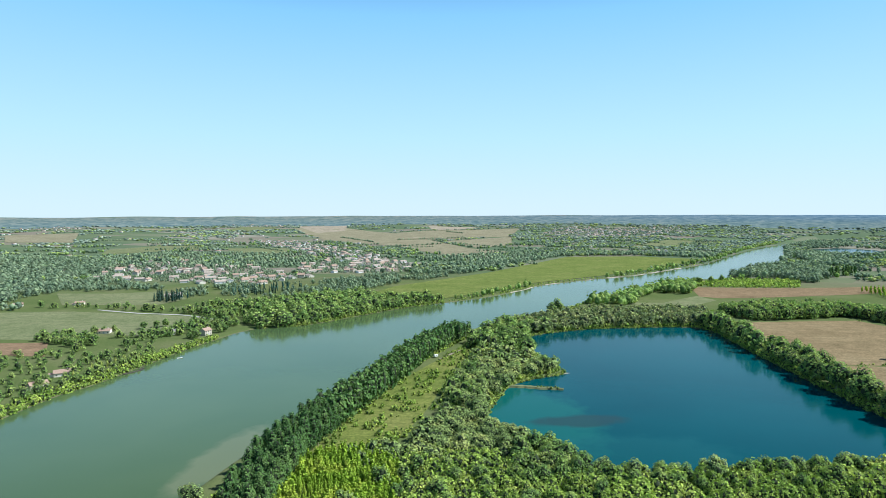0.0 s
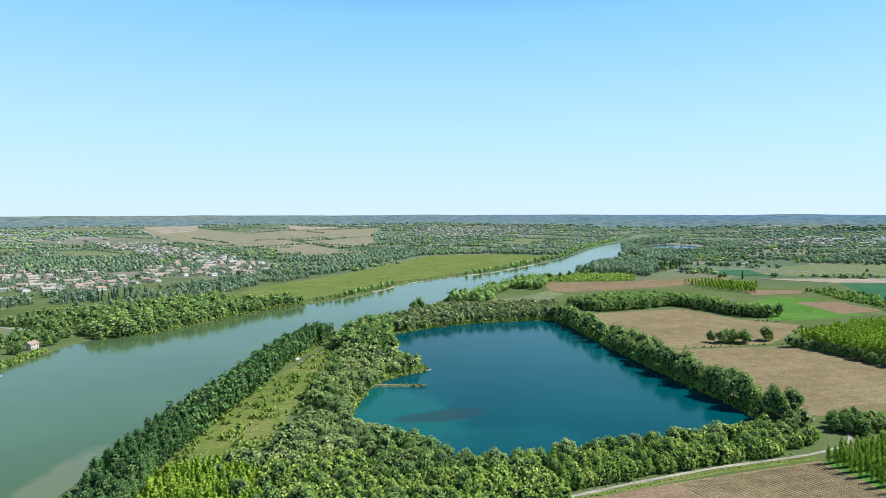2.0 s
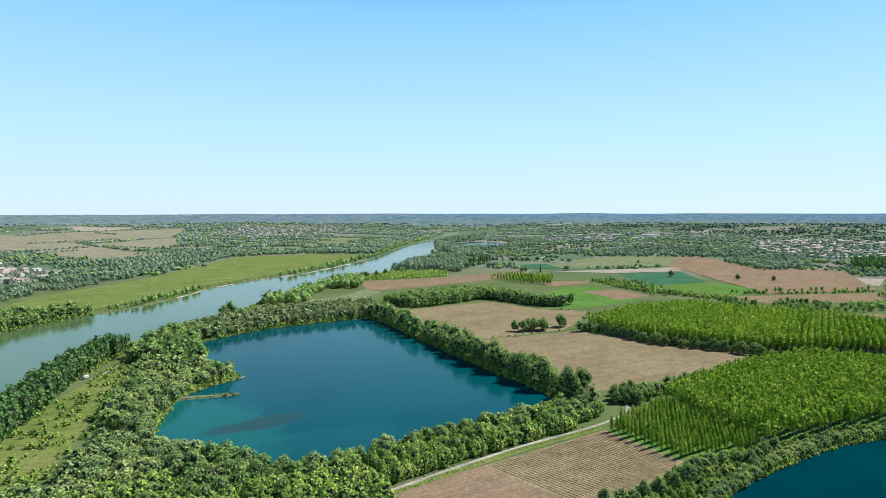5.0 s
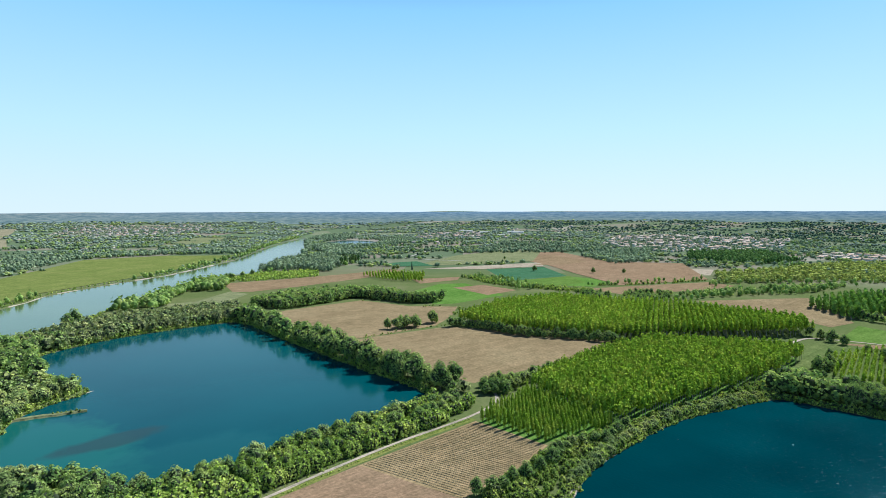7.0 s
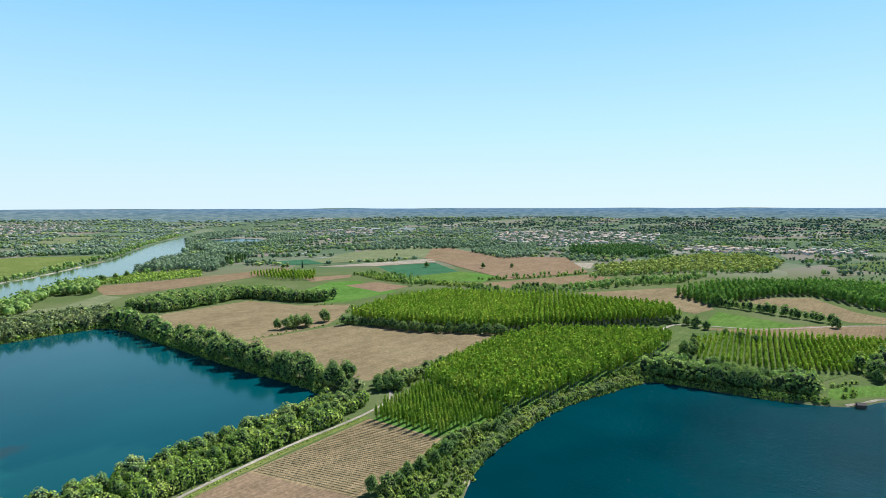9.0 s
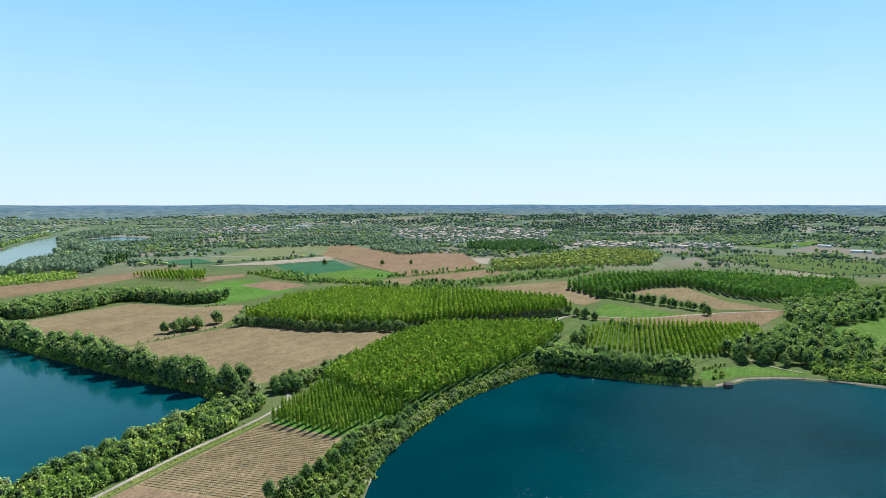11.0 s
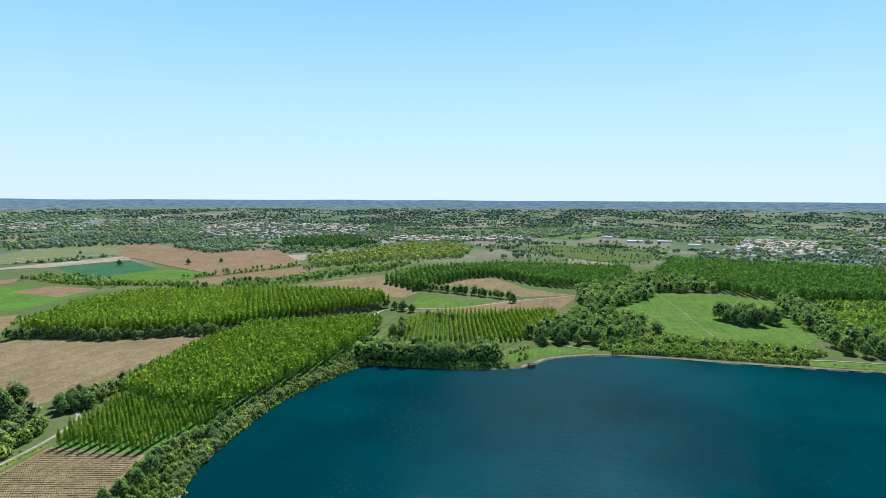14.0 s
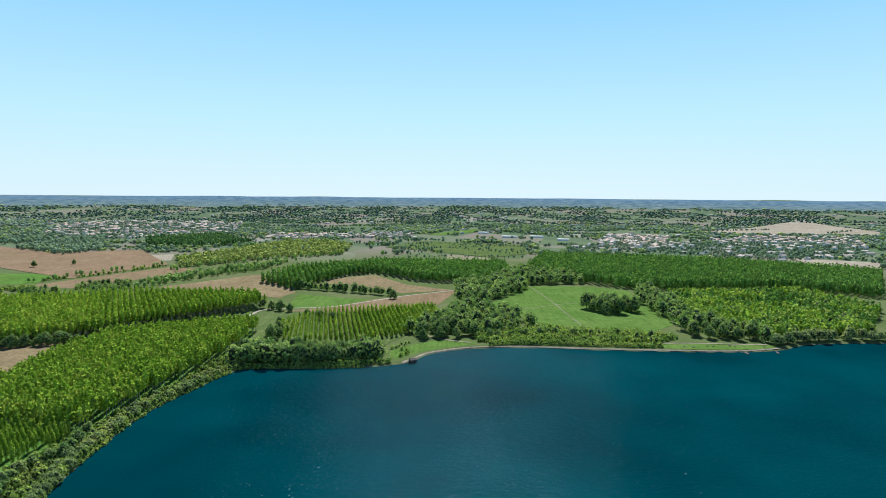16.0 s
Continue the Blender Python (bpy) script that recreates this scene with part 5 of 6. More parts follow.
HOUSE_LABEL = ["low cream-walled house with a pale clay-tile roof", "white rendered bungalow with a faded tile roof", "stone village house with clay-tile roof", "white house with a grey roof"]
HOUSES = []
for k, (w, d, h, rg, wm, rm, two) in enumerate([(12, 8, 3.0, 5.0, 0, 0, True), (14, 9, 2.9, 4.9, 1, 1, False), (10, 8, 5.4, 7.6, 2, 0, False), (12, 9, 3.1, 5.3, 1, 2, True),
                                                (16, 9, 3.0, 5.0, 0, 1, False), (9, 8, 5.6, 7.8, 1, 1, False)]):
    ob = house_model(w, d, h, rg, RENDER_WALL[wm], ROOF[rm], k in (0, 2, 5), two)
    tagged(ob, HOUSE_LABEL[k % 4], "house", "houses of the valley")
    HOUSES.append(ob)
USED = set()
PLACED = []


def place_house(k, x, y, turn, size=1.0):
    if any((x - a) ** 2 + (y - b) ** 2 < 15 ** 2 for a, b in PLACED):
        return
    PLACED.append((x, y))
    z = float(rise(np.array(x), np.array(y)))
    m = pose(x, y, z, 0, 0, turn)
    if k in USED:
        copy_thing(HOUSES[k], m @ Matrix.Diagonal((size, size, size, 1)))
    else:
        USED.add(k)
        HOUSES[k].matrix_basis = m


for k, x, y, turn in ((0, -308, 490, 30), (0, -371, 667, 10), (2, -256, 655, 70), (0, -524, 880, 20), (0, -603, 865, 30), (5, -412, 952, 10), (3, -297, 659, 20), (4, -430, 962, 12), (0, -305, 455, 50)):
    place_house(k, x, y, turn)
VILLAGES = [
    ([(-720, 1235), (-840, 1560), (-725, 1680), (-466, 1480), (-260, 1240), (-345, 1110), (-523, 1165)], 20, 115, 25, (0, 1, 2, 4)),
    ([(-330, 1330), (-140, 1330), (-70, 1450), (-110, 1640), (-200, 1760), (-330, 1700), (-350, 1500)], 19, 88, 35, (0, 1, 2, 4)),
    ([(1528, -288), (1440, -470), (1295, -590), (1262, -680), (1350, -930), (1640, -1100), (1700, -700), (1750, -480)], 21, 85, 10, (1, 3, 4, 5)),
]
FAR_VILLAGES = [
    ([(-851, 2687), (-430, 1960), (-200, 1700), (-160, 1800), (-330, 2150), (-640, 2640)], 25, 140, 40),
    ([(1767, 1191), (1680, 888), (1972, 697), (2500, 844), (2480, 1300), (2264, 1440)], 27, 330, 15),
    ([(1726, 531), (1818, 289), (1802, 97), (2050, 130), (1914, 560)], 25, 110, 15),
    ([(467, 3061), (818, 2814), (1293, 3152), (1352, 3500), (727, 3600)], 36, 190, 15),
    ([(-1338, 3750), (-957, 3650), (-1000, 3900), (-1400, 3950)], 40, 22, 15),
    ([(1660, 2029), (1818, 1770), (2053, 2031), (1920, 2308)], 32, 80, -40),
    ([(-2191, 3150), (-1863, 3100), (-2000, 3400), (-2300, 3400)], 50, 20, 10),
    ([(1716, -418), (1500, -521), (1947, -700), (2059, -538)], 26, 130, 10),
    ([(1640, -1100), (1900, -1250), (2000, -1000), (1750, -700)], 28, 120, 10),
]
VILLAGE_PLACES = []
for outline, gap, most, turn, kinds in VILLAGES:
    pts = scatter(outline, gap, .42)
    pts = pts[RNG.permutation(len(pts))]
    VILLAGE_PLACES.append(np.array(outline, float))
    for x, y in pts[:most]:
        far = math.hypot(x, y)
        place_house(int(RNG.choice(kinds)), x, y, turn + RNG.choice([0, 90]) + RNG.normal(0, 12), RNG.uniform(1.0, 1.35) * (1.0 if far < 1900 else 1.2))
    tr = scatter(outline, gap * .6, .45)
    ok = np.ones(len(tr), bool)
    for x, y in PLACED:
        ok &= (tr[:, 0] - x) ** 2 + (tr[:, 1] - y) ** 2 > 81
    grow("hillwood", tr[ok], 3.5, 7.5 if outline[0][0] < 0 else 11, 0, level="far", wide=1.1, mass_label="garden trees among houses")


def far_houses():
    """Houses of the far villages, too small to tell apart, joined."""
    vs, fs, slots, n = [], [], [], 0
    for outline, gap, most, turn in FAR_VILLAGES:
        VILLAGE_PLACES.append(np.array(outline, float))
        pts = scatter(outline, gap, .45)
        pts = pts[RNG.permutation(len(pts))][:most]
        if outline is FAR_VILLAGES[-1][0]:   # lone farms of the plain
            a, r = np.radians(RNG.uniform(-128, 40, 330)), RNG.uniform(1950 ** 2, 3600 ** 2, 330) ** .5
            lone = np.stack([-np.sin(a) * r, np.cos(a) * r], 1)
            lone = lone[~on_water(lone[:, 0], lone[:, 1], 30)]
            for plot in FIELDS:
                lone = lone[~inside(plot[0], lone[:, 0], lone[:, 1])]
            pts = np.concatenate([pts, lone])
        for x, y in pts:
            w, d, h = RNG.uniform(11, 20), RNG.uniform(8, 11), RNG.uniform(3, 5.5)
            a = math.radians(turn + RNG.choice([0, 90]) + RNG.normal(0, 12))
            rot = np.array(((math.cos(a), -math.sin(a), 0), (math.sin(a), math.cos(a), 0), (0, 0, 1)))
            at = np.array((x, y, float(rise(np.array(x), np.array(y)))))
            for k, (v, f) in enumerate((gable_walls(w, d, h, h + 2), gable_roof(w, d, h, h + 2, .5, .3))):
                vs.append(np.array(v) @ rot.T + at)
                tri = [(q[0], q[i], q[i + 1]) for q in f for i in range(1, len(q) - 1)]
                fs.append(np.array(tri) + n)
                slots.append(np.full(len(tri), k * int(RNG.integers(1, 3)) if k else 0))
                n += len(v)
        grow("hillwood", scatter(outline, max(gap * .62, 17), .45), 4, 9.5, 0, level="far", wide=1.2, mass_label="garden trees among far houses")
    me = fast_mesh("far_houses", np.concatenate(vs), np.concatenate(fs), [RENDER_WALL[1], ROOF[0], ROOF[1]], np.concatenate(slots))
    tagged(new("far_houses", me), "pale houses of far villages among trees", "houses", kind="stuff")


far_houses()


def shed(x, y, turn, w, d, h):
    """A long low farm or works building."""
    ob = new("warehouse")
    v, f = gable_walls(w, d, h, h + 1.4)
    mesh_object("wall", v, f, RENDER_WALL[1], ob)
    v, f = gable_roof(w, d, h, h + 1.4, .3, .2)
    mesh_object("roof", v, f, ROOF[3], ob)
    ob.matrix_basis = pose(x, y, float(rise(np.array(x), np.array(y))), 0, 0, turn)
    tagged(ob, "long white works building with a pale sheet roof", "warehouse", "works buildings")


for x, y, turn, w in ((2092, 2169, -40, 120), (2058, 2009, -40, 90), (1965, 1817, -38, 70), (2150, 1900, -40, 140), (2055, -113, 75, 60), (1882, -184, 78, 80), (1892, -269, 78, 70), (1780, -330, 78, 60)):
    shed(x, y, turn, w * .55, 20, 5)

# ---- far country ----
def hill_z(x, y):
    """Height of the last low hills that close the plain."""
    r, a = np.hypot(x, y), np.arctan2(-x, y)
    ridge = 111.2 + 1.3 * np.sin(a * 9 + 1) * np.sin(a * 4.3) + .7 * np.sin(a * 31) + .35 * np.sin(a * 83 + 2)
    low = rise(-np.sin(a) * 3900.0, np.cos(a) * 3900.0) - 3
    return low + (ridge - low) * np.interp(r, (3900, 4020, 4120, 4220, 4300, 4360, 4500, 4960), (.0, .22, .46, .72, .9, 1.0, .6, .45))


def distant_forest():
    """The wooded plain out to the horizon, crown by crown, parted by fields, waters and villages."""
    az, rr = np.radians(np.arange(-129, 41, .34)), np.exp(np.arange(math.log(2050), math.log(4000), .0085))
    A, R = (q.ravel() for q in np.meshgrid(az, rr, indexing="ij"))
    A = A + RNG.uniform(-.5, .5, A.shape) * math.radians(.34)
    R = R * (1 + RNG.uniform(-.5, .5, A.shape) * .0085)
    x, y = -np.sin(A) * R, np.cos(A) * R
    bar = np.array([noise.noise(Vector((a / 420, b / 260, 0))) + .9 * noise.noise(Vector((a / 110, b / 80, 4))) + .5 * noise.noise(Vector((c * 9, r / 60, 2))) for a, b, c, r in zip(x, y, A, R)])
    wood = bar > -.14 + np.clip((2700 - R) / 650, 0, 1) * .26 + .34 * np.clip((300 - x) / 700, 0, 1) * (R < 3700)
    wood &= ~on_water(x, y, 25)
    for outline in [f[0] for f in FIELDS] + VILLAGE_PLACES:
        wood &= ~inside(outline, x, y)
    x, y, R, A = x[wood], y[wood], R[wood], A[wood]
    z = np.maximum(rise(x, y), np.where(R > 3890, hill_z(x, y), -9)) - .5
    tall = RNG.uniform(6, 9.5, len(x))
    pine = (x > 2500) & (R < 3900) & (RNG.uniform(0, 1, len(x)) < .75)
    span = R / 2300
    pale = ~pine & (RNG.uniform(0, 1, len(x)) < .22)
    xy = np.stack([x, y], 1)
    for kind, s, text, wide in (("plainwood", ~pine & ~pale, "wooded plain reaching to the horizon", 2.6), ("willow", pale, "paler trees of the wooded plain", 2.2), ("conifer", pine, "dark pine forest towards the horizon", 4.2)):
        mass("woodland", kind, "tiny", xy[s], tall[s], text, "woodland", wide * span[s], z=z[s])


def far_woods():
    """Woods and hedgerows of the far plain and hills."""
    n = 24000
    az = np.radians(RNG.uniform(-129, 41, n))
    r = RNG.uniform(1380 ** 2, 2500 ** 2, n) ** .5
    x, y = -np.sin(az) * r, np.cos(az) * r
    keep = np.array([noise.noise(Vector((a / 420, b / 260, 0))) + .6 * noise.noise(Vector((a / 90, b / 70, 4))) > (.15 if a > 100 else .3) for a, b in zip(x, y)])
    keep &= ~on_water(x, y, 15)
    for outline, tone, label in FIELDS:
        keep &= ~inside(outline, x, y)
    for outline in VILLAGE_PLACES:
        keep &= ~inside(outline, x, y)
    xy = np.stack([x, y], 1)[keep]
    rr = r[keep]
    tall = RNG.uniform(6, 10, len(xy))
    kinds = RNG.uniform(0, 1, len(xy))
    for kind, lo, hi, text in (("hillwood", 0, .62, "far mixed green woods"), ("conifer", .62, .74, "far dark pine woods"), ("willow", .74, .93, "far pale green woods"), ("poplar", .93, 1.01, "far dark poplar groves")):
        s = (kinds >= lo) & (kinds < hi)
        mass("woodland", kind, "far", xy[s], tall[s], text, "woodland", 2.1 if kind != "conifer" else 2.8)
    lines = []
    for _ in range(120):
        a, d = math.radians(RNG.uniform(-129, 41)), 4100 - 2700 * math.sqrt(RNG.uniform(0, 1)) * RNG.uniform(.6, 1)
        c = np.array((-math.sin(a) * d, math.cos(a) * d))
        th = .5 + RNG.choice([0, math.pi / 2]) + RNG.normal(0, .15)
        ln = RNG.uniform(120, 420)
        k = int(ln / 9)
        s = np.linspace(-.5, .5, k) * ln
        lines.append(c + np.stack([np.cos(th) * s, np.sin(th) * s], 1) + RNG.normal(0, 2.5, (k, 2)))
    q = np.concatenate(lines)
    q = q[(np.hypot(*q.T) < 4100) & (np.hypot(*q.T) > 1350) & ~on_water(q[:, 0], q[:, 1], 12)]
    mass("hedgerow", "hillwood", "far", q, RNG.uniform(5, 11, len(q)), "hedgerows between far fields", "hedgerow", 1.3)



def belts():
    """Woods in long belts on the middle plain."""
    n = 26000
    az, r = np.radians(RNG.uniform(-128, 40, n)), RNG.uniform(1330 ** 2, 2700 ** 2, n) ** .5
    x, y = -np.sin(az) * r, np.cos(az) * r
    keep = np.array([noise.noise(Vector((a * 7, b / 75, 3))) + .5 * noise.noise(Vector((a * 24, b / 60, 8))) > .19 for a, b in zip(az, r)])
    keep &= ~on_water(x, y, 15)
    for outline in [f[0] for f in FIELDS] + VILLAGE_PLACES:
        keep &= ~inside(outline, x, y)
    xy = np.stack([x, y], 1)[keep]
    half = RNG.uniform(0, 1, len(xy)) < .7
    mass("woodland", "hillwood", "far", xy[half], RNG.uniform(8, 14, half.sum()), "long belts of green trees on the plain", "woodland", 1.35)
    mass("woodland", "broadleaf", "far", xy[~half], RNG.uniform(8, 13, (~half).sum()), "long belts of green trees on the plain", "woodland", 1.3)


distant_forest()
far_woods()
belts()


def backdrop():
    """The last low hills along the horizon, with blue haze put into their colour."""
    m, p = base_material("far_hazy_hills", 1.0)
    pos = position(m)
    mp = m.node_tree.nodes.new("ShaderNodeMapping")
    mp.inputs["Scale"].default_value = (1, 1, 7)
    links(m, pos, mp.inputs["Vector"])
    # the blues are distance haze painted on the slopes
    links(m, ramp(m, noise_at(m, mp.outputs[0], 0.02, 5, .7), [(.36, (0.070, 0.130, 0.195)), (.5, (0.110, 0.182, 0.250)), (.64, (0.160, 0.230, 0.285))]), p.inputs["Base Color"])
    p.inputs["Specular IOR Level"].default_value = 0.0
    # haze blue grows towards +x
    side = m.node_tree.nodes.new("ShaderNodeSeparateXYZ")
    links(m, pos, side.inputs[0])
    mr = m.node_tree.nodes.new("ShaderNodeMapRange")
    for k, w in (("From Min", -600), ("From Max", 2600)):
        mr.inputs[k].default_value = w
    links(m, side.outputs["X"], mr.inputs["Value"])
    hazy_farmland = ramp(m, noise_at(m, mp.outputs[0], 0.02, 5, .75), [(.36, (0.085, 0.128, 0.120)), (.5, (0.155, 0.190, 0.170)), (.64, (0.25, 0.25, 0.21))])
    links(m, mixed(m, mr.outputs[0], hazy_farmland, p.inputs["Base Color"].links[0].from_socket), p.inputs["Base Color"])
    # and with height, from a greener haze tone below
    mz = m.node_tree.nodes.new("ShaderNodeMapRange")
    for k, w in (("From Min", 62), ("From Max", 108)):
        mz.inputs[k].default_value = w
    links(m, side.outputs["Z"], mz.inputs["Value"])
    hazy_green = ramp(m, noise_at(m, mp.outputs[0], 0.02, 5, .75), [(.36, (0.075, 0.122, 0.130)), (.5, (0.130, 0.185, 0.185)), (.64, (0.205, 0.245, 0.220))])
    links(m, mixed(m, mz.outputs[0], hazy_green, p.inputs["Base Color"].links[0].from_socket), p.inputs["Base Color"])
    v, f = [], []
    az = np.radians(np.arange(0, 360, .25))
    prof = ((3900, .0), (4020, .22), (4120, .46), (4220, .72), (4300, .9), (4360, 1.0), (4500, .6), (4960, .45))
    for a in az:
        for r, q in prof:
            z = float(hill_z(-math.sin(a) * r, math.cos(a) * r))
            v.append((-math.sin(a) * r, math.cos(a) * r, z))
    n, k = len(az), len(prof)
    for i in range(n):
        j = (i + 1) % n
        for c in range(k - 1):
            f.append((k * i + c, k * i + c + 1, k * j + c + 1, k * j + c))
    tagged(mesh_object("backdrop", v, f, m), "low hills along the horizon, coloured with blue haze", "hills", kind="structure")


backdrop()


# ---- shore details ----
def draped_strip(name, points, width, tone, label, category, lift=.05):
    """A band that follows a shore, on the slope of its bank."""
    p = smooth(points, 6, False)
    t = np.gradient(p, axis=0)
    t /= np.linalg.norm(t, axis=1)[:, None]
    nrm = np.stack([-t[:, 1], t[:, 0]], 1)
    rows, n = [], len(p)
    for s in np.linspace(-.5, .5, 5):
        q = p + nrm * (s * width * (1 + .2 * np.sin(np.arange(n) * .9)))[:, None]
        rows.append(np.column_stack([q, height(q[:, 0], q[:, 1]) + lift]))
    v = np.concatenate(rows)
    f = [(k * n + i, k * n + i + 1, (k + 1) * n + i + 1, (k + 1) * n + i) for k in range(4) for i in range(n - 1)]
    return tagged(mesh_object(name, v, f, FIELD[tone]), label, category, kind="structure")


draped_strip("beach", [(470, 36), (481, 28), (501, 15), (519, -19), (524, -69), (520, -113), (517, -169), (516, -218), (518, -257), (527, -289)], 1.8, "tan", "narrow sandy beach along the lake", "beach", .06)
draped_strip("beach", [(226, 164), (238, 169), (255, 173), (272, 177)], 2.6, "sand", "stony pale shore below shrubs", "shore", .05)
field([(478, 42), (500, 25), (521, -8), (533, -25), (545, -5), (535, 20), (505, 48)], "grass", "mown lawn beside the hut", .05, 3)
field([(521, -188), (520, -250), (529, -285), (538, -280), (541, -215), (535, -188)], "grass", "mown grass behind the beach", .05, 3)
strip("road", [(534, -20), (545, 5), (560, 20), (585, 35)], 2.2, "tan", "narrow sandy footpath to the lake", .4, "path")
strip("road", [(537, -282), (538, -250), (540, -215), (538, -190)], 2.0, "tan", "sandy footpath behind the beach", .4, "path")
strip("road", [(-3, 540), (10, 565), (24, 592)], 2.2, "tan", "worn dirt path through the clearing", .5, "path")


def mound(name, a, b, width, top, material, label, category, kind="structure"):
    """A low earth bank with rounded, uneven sides between two places."""
    a, b = np.array(a, float), np.array(b, float)
    d = (b - a) / np.linalg.norm(b - a)
    nrm = np.array((-d[1], d[0]))
    n, v, f = 22, [], []
    prof = ((-1, -3.0), (-.8, -1.3), (-.5, top - .15), (0, top), (.5, top - .12), (.8, -1.3), (1, -3.0))
    for i in range(n):
        s = i / (n - 1)
        w = width / 2 * (1 - .6 * max(0, (s - .85) / .15) ** 2) * (1 + .15 * math.sin(i * 1.9))
        for q, z in prof:
            x, y = a + (b - a) * s + nrm * (q * w + .35 * math.sin(i * .8))
            v.append((x, y, z + .08 * math.sin(i * 2.3 + q * 3)))
    k = len(prof)
    for i in range(n - 1):
        for j in range(k - 1):
            f.append((i * k + j, (i + 1) * k + j, (i + 1) * k + j + 1, i * k + j + 1))
    f += [tuple(range(k)), tuple(reversed(range((n - 1) * k, n * k)))]
    return tagged(mesh_object(name, v, f, material), label, category, kind=kind)


draped_strip("beach", [(112, 1004), (140, 1042), (180, 1106), (240, 1155), (294, 1197)], 5, "sand", "pale sandy river bank below the meadow", "shore", .08)
draped_strip("beach", [(330, 1224), (409, 1280), (504, 1377), (560, 1438)], 7, "sand", "pale sandy river bank below the meadow", "shore", .08)


mound("jetty", (40, 461), (89, 449), 7, .1, FIELD["pasture"], "grassy earth spit running into the lake", "spit")
mound("sandbar", (90, 491), (103, 497), 5, -1.08, FIELD["sand"], "small reddish sand spit below willows", "spit")
for i in range(7):
    s = .62 + .05 * i
    stand("thicket", 40 + 49 * s + RNG.normal(0, .5), 461 - 12 * s + RNG.normal(0, .5), RNG.uniform(1.4, 2.6), -.6, "shrubs on the spit", "low green shrub on the earth spit")


def slab(ob, name, material, *dims):
    return mesh_object(name, *box(*dims), material, ob)


def turned_about(ob, x, y, z, turn):
    ob.matrix_basis = pose(x, y, z, 0, 0, turn)
    return ob


def hut():
    ob = new("hut")
    v, f = gable_walls(7, 5, 2.3, 3.7)
    mesh_object("wall", v, f, DARK_WOOD, ob)
    v, f = gable_roof(7, 5, 2.3, 3.7, .6, .15)
    mesh_object("roof", v, f, DARK_WOOD, ob, "dark sheet roof")
    slab(ob, "door", SHUTTER, -.5, .5, -2.58, -2.5, 0, 2)
    slab(ob, "deck", DARK_WOOD, -3.5, 3.5, -5, -2.62, -.15, .1)
    for x in (-3.3, 0, 3.3):
        slab(ob, "post", DARK_WOOD, x - .1, x + .1, -4.9, -4.7, -2.5, -.16)
    turned_about(ob, 472, 28, -.15, 118)
    ob.matrix_basis = ob.matrix_basis @ Matrix.Diagonal((.72, .72, .72, 1))
    return tagged(ob, "small dark wooden hut at the lake's edge", "hut")


hut()


def picnic_table(x, y, turn):
    ob = new("picnic_table")
    slab(ob, "tabletop", DARK_WOOD, -1, 1, -.38, .38, .72, .78)
    for s in (-1, 1):
        slab(ob, "bench", DARK_WOOD, -1, 1, min(s * .62, s * .9), max(s * .62, s * .9), .42, .47)
        for x0 in (-.8, .7):
            slab(ob, "leg", DARK_WOOD, x0, x0 + .1, min(s * .25, s * .72), max(s * .25, s * .72), 0, .72 if s < 0 else .715)
    return tagged(turned_about(ob, x, y, .2, turn), "dark wooden picnic table on the lakeside lawn", "table", "picnic tables by the beach")


for x, y, turn in ((525, -212, 80), (529, -226, 95), (529, -231, 90), (531, -246, 85), (530, -250, 88), (530, -276, 70), (527, -205, 100)):
    picnic_table(x, y, turn)


def pontoon(x, y, turn, length):
    ob = new("pontoon")
    for i in range(int(length / .5)):
        slab(ob, "plank", DARK_WOOD, i * .5, i * .5 + .47, -1.1, 1.1, .3, .38)
    for s in (-.9, .9):
        slab(ob, "beam", DARK_WOOD, 0, length - .05, s - .12, s + .12, .1, .295)
    for px in (.6, length - .8):
        for s in (-1.2, 1.2):
            slab(ob, "post", DARK_WOOD, px, px + .16, s - .08, s + .08, -2, .9)
    return tagged(turned_about(ob, x, y, WATER_Z, turn), "weathered dark wooden landing stage on the water", "landing stage", "landing stages")


pontoon(517, -252, 175, 9)
pontoon(518, -280, 165, 7)
pontoon(-262, 497, 62, 17)


def boat(x, y, turn, length, paint, label):
    """A small open rowing boat: a tapered hull with a rim and two thwarts."""
    ob = new("boat")
    n, v, f = 9, [], []
    for i in range(n):
        s = i / (n - 1)
        w = .75 * math.sin(math.pi * min(.5 + .5 * (1 - s) ** .7, 1) * .98 + .02) if s > .35 else .75 * (.8 + .2 * s / .35)
        w = max(w, .05)
        rise_ = .12 * s ** 3
        for q, z in ((-1, .55), (-.75, .05), (0, -.1), (.75, .05), (1, .55), (.86, .55), (.6, .12), (0, .02), (-.6, .12), (-.86, .55)):
            v.append((s * length - length / 2, q * w, z + rise_))
    for i in range(n - 1):
        for j in range(10):
            k = (j + 1) % 10
            f.append((i * 10 + j, i * 10 + k, (i + 1) * 10 + k, (i + 1) * 10 + j))
    f += [(0, 9, 8, 7, 6, 5, 4, 3, 2, 1), tuple(range((n - 1) * 10, n * 10))]
    mesh_object("hull", v, f, paint, ob)
    for px in (-.9, .4):
        slab(ob, "thwart", DARK_WOOD, px, px + .25, -.55, .55, .38, .43)
    return tagged(turned_about(ob, x, y, WATER_Z + .02, turn), label, "boat")


boat(-240, 553, 40, 4.6, WHITE_PAINT, "small white rowing boat moored on the river")
boat(-256, 515, 70, 5.2, DARK_WOOD, "dark wooden boat beside the landing stage")


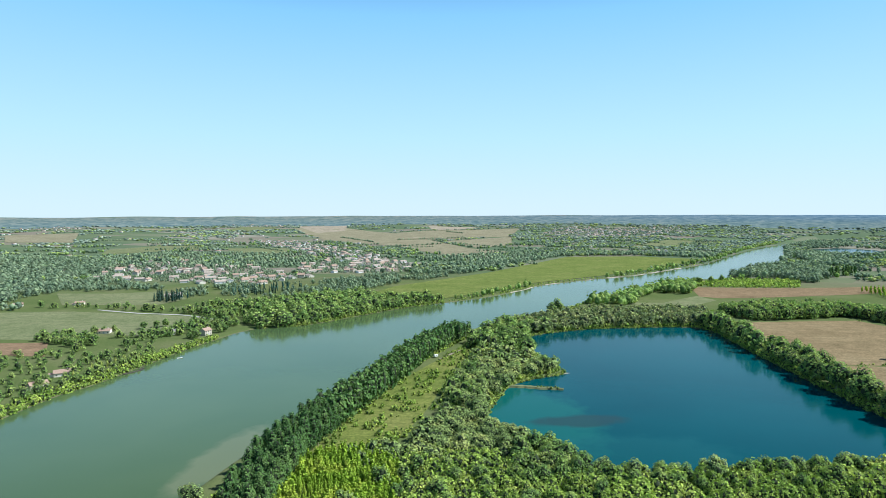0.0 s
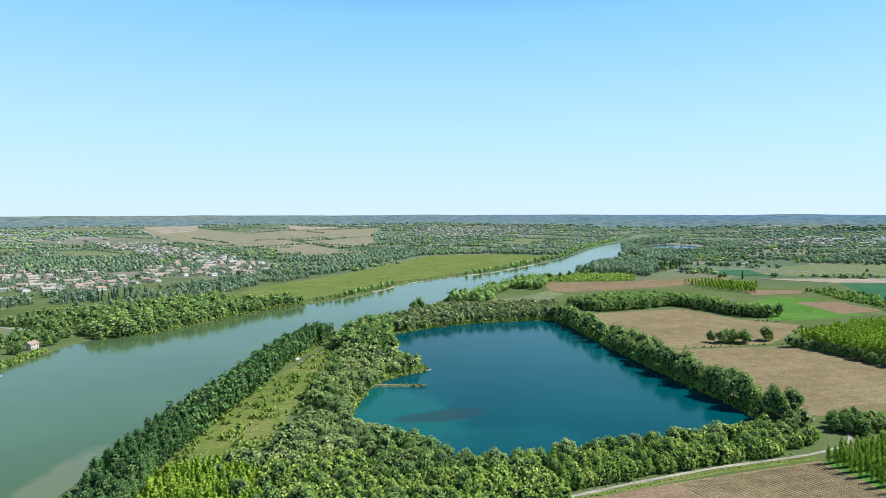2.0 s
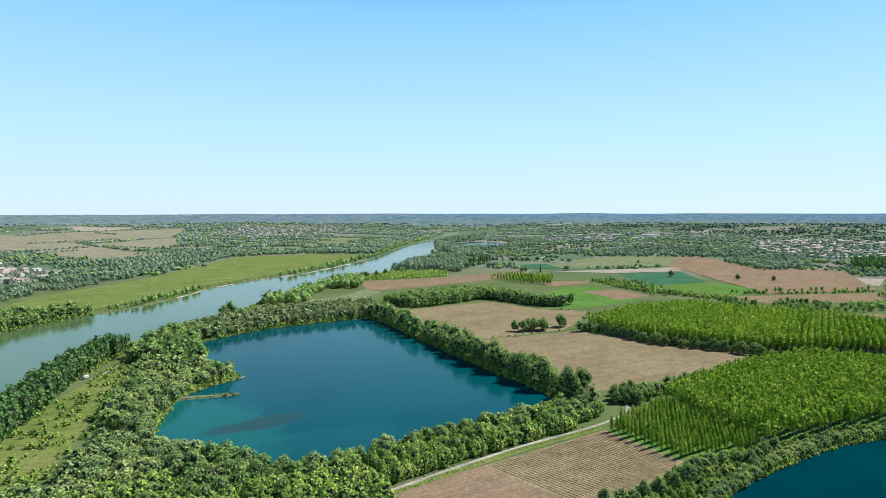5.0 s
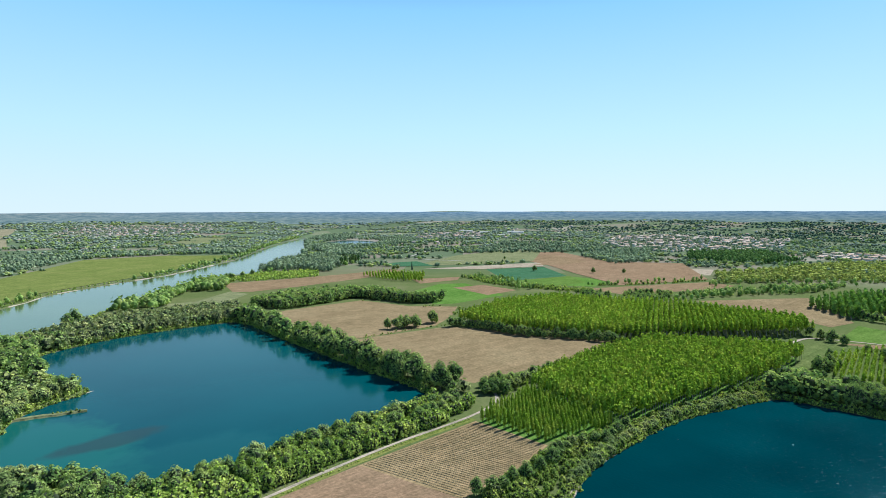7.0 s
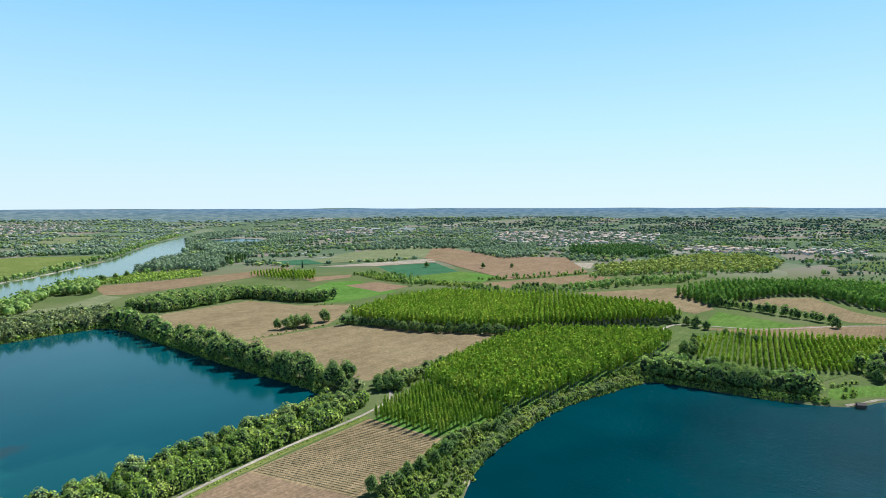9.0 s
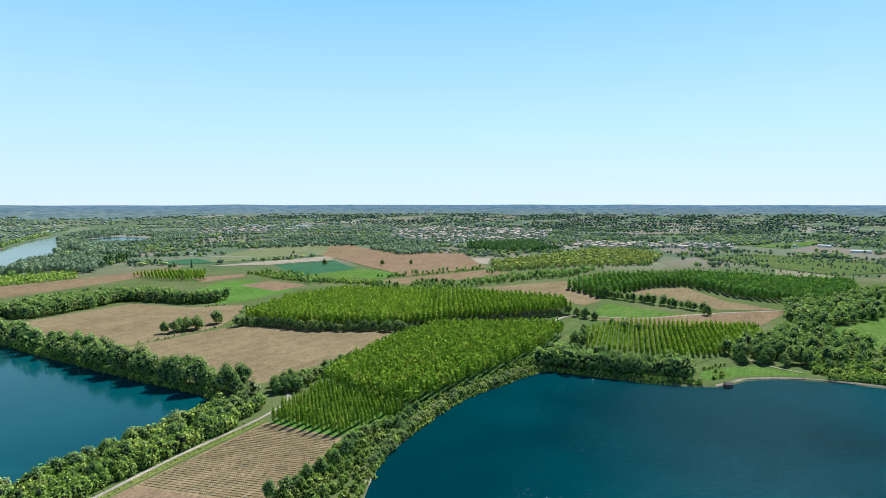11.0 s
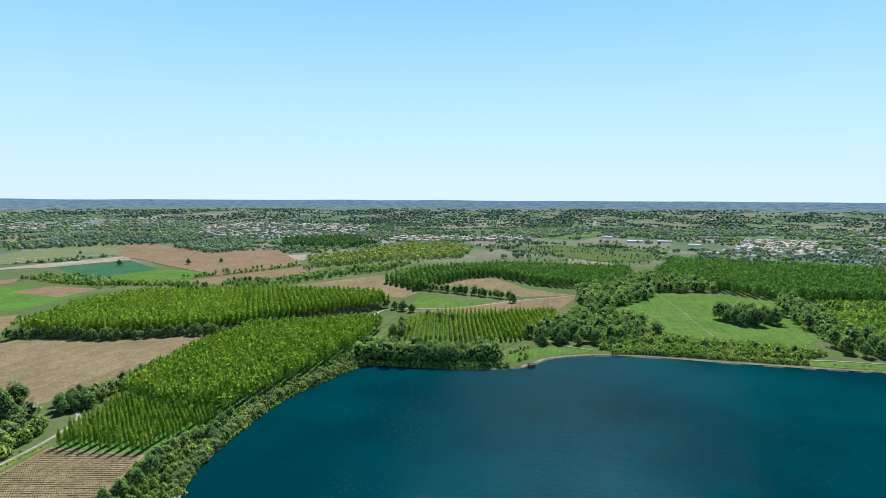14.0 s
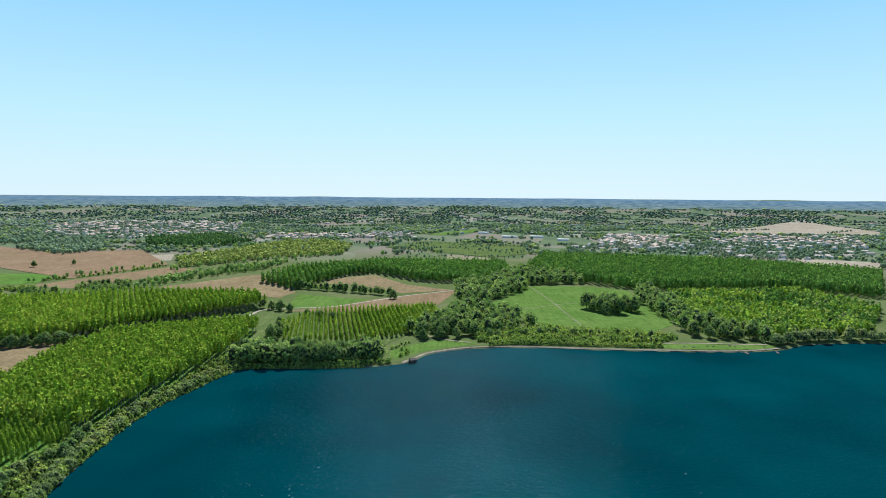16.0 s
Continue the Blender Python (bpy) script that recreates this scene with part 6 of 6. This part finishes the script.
def caravan(x, y, turn):
    ob = new("caravan")
    bm = bmesh.new()
    bmesh.ops.create_cube(bm, size=1)
    bmesh.ops.scale(bm, vec=(4.6, 2.2, 1.9), verts=bm.verts)
    bmesh.ops.translate(bm, vec=(0, 0, 1.5), verts=bm.verts)
    bmesh.ops.bevel(bm, geom=bm.edges[:], offset=.28, segments=3, affect="EDGES")
    me = bpy.data.meshes.new("body")
    bm.to_mesh(me)
    bm.free()
    me.materials.append(WHITE_PAINT)
    new("body", me).parent = ob
    for s in (-1, 1):
        slab(ob, "window", WINDOW_DARK, -1.2, .8, min(s * 1.1, s * 1.12), max(s * 1.1, s * 1.12), 1.5, 2.05)
        v, f = rod((-.1, s * .75, .34), (-.1, s * 1.0, .34), .34, .34, 12)
        mesh_object("wheel", v, f, DARK_WOOD, ob)
    slab(ob, "drawbar", DARK_WOOD, 2.3, 3.4, -.06, .06, .45, .55)
    return tagged(turned_about(ob, x, y, .2, turn), "small white caravan parked in the clearing", "caravan")


caravan(-7, 548, 50)
caravan(568, -396, 80)


def water_tower(x, y):
    ob = new("water_tower")
    n = 16
    prof = ((2.2, -1), (1.9, 17), (5.2, 22), (5.4, 27), (4.6, 28.2), (.3, 29))
    v = [(r * math.cos(2 * math.pi * j / n), r * math.sin(2 * math.pi * j / n), z) for r, z in prof for j in range(n)]
    cut = 2 * n
    f = [(i * n + j, i * n + (j + 1) % n, (i + 1) * n + (j + 1) % n, (i + 1) * n + j) for i in range(len(prof) - 1) for j in range(n)]
    mesh_object("shaft", v[:cut], f[:n], RENDER_WALL[1], ob)
    mesh_object("tank", v[n:], f[:(len(prof) - 2) * n] + [tuple(range((len(prof) - 2) * n, (len(prof) - 1) * n))], RENDER_WALL[1], ob)
    ob.matrix_basis = pose(x, y, float(rise(np.array(x), np.array(y))))
    tagged(ob, "white concrete water tower on a far hill", "water tower")


water_tower(-2380, 3500)


def stones():
    """Pale stones and driftwood washed up on the shore."""
    pts = np.concatenate([along([(228, 166), (240, 170), (256, 174), (276, 178)], .35, .8), along([(290, 179), (354, 181), (402, 171), (437, 162)], 2.5, .5)])
    vs, fs, n = [], [], 0
    for x, y in pts:
        s = RNG.uniform(.15, .6)
        v, f = ball((0, 0, 0), (s, s * RNG.uniform(.5, 1), s * .5), 3, 5, RNG)
        vs.append(v + np.array((x, y, float(height(np.array([x]), np.array([y]))[0]) + s * .2)))
        fs.append(f + n)
        n += len(v)
    me = fast_mesh("stones", np.concatenate(vs), np.concatenate(fs), [FIELD["gravel"]])
    tagged(new("stones", me), "pale stones strewn along the lake shore", "stones", kind="stuff")


stones()

# ---- vineyard rows, last ----
def vineyard():
    """Rows of young vines: a grassy ridge each, with short stocks."""
    outline = np.array([(171, 255), (259, 261), (262, 209), (235, 201.5), (187, 195.5), (181, 216)], float)
    way = np.array((.23, -.97))
    way /= np.linalg.norm(way)
    side = np.array((-way[1], way[0]))
    along_t = np.arange(-75, 75, 1.1)
    for k, off in enumerate(np.arange(-60, 60, 2.15)):
        p = np.array((217, 228)) + side * off + way * along_t[:, None]
        p = p[inside(outline, p[:, 0], p[:, 1])]
        if len(p) < 4:
            continue
        v, f = [], []
        for i, (x, y) in enumerate(p):
            w, h = .34 * RNG.uniform(.7, 1.2), .22 * RNG.uniform(.6, 1.3)
            for q, z in ((-1, 0), (-.35, h), (.35, h), (1, 0)):
                v.append((x + side[0] * q * w, y + side[1] * q * w, 0.1 + z))
        for i in range(len(p) - 1):
            for j in range(3):
                f.append((i * 4 + j, (i + 1) * 4 + j, (i + 1) * 4 + j + 1, i * 4 + j + 1))
        ridge = mesh_object("vine_row", v, f, FIELD["straw"], VINES)
        pieces = []
        for x, y in p[::1]:
            s = RNG.uniform(.5, .9)
            pieces.append(rod((x, y, .1), (x + RNG.normal(0, .1), y + RNG.normal(0, .1), .1 + s), .09, .05, 3))
        sv, sf = joined(pieces)
        me = fast_mesh("vine_stocks", sv, sf, [BARK])
        new("vine_stocks", me).parent = ridge


vineyard()
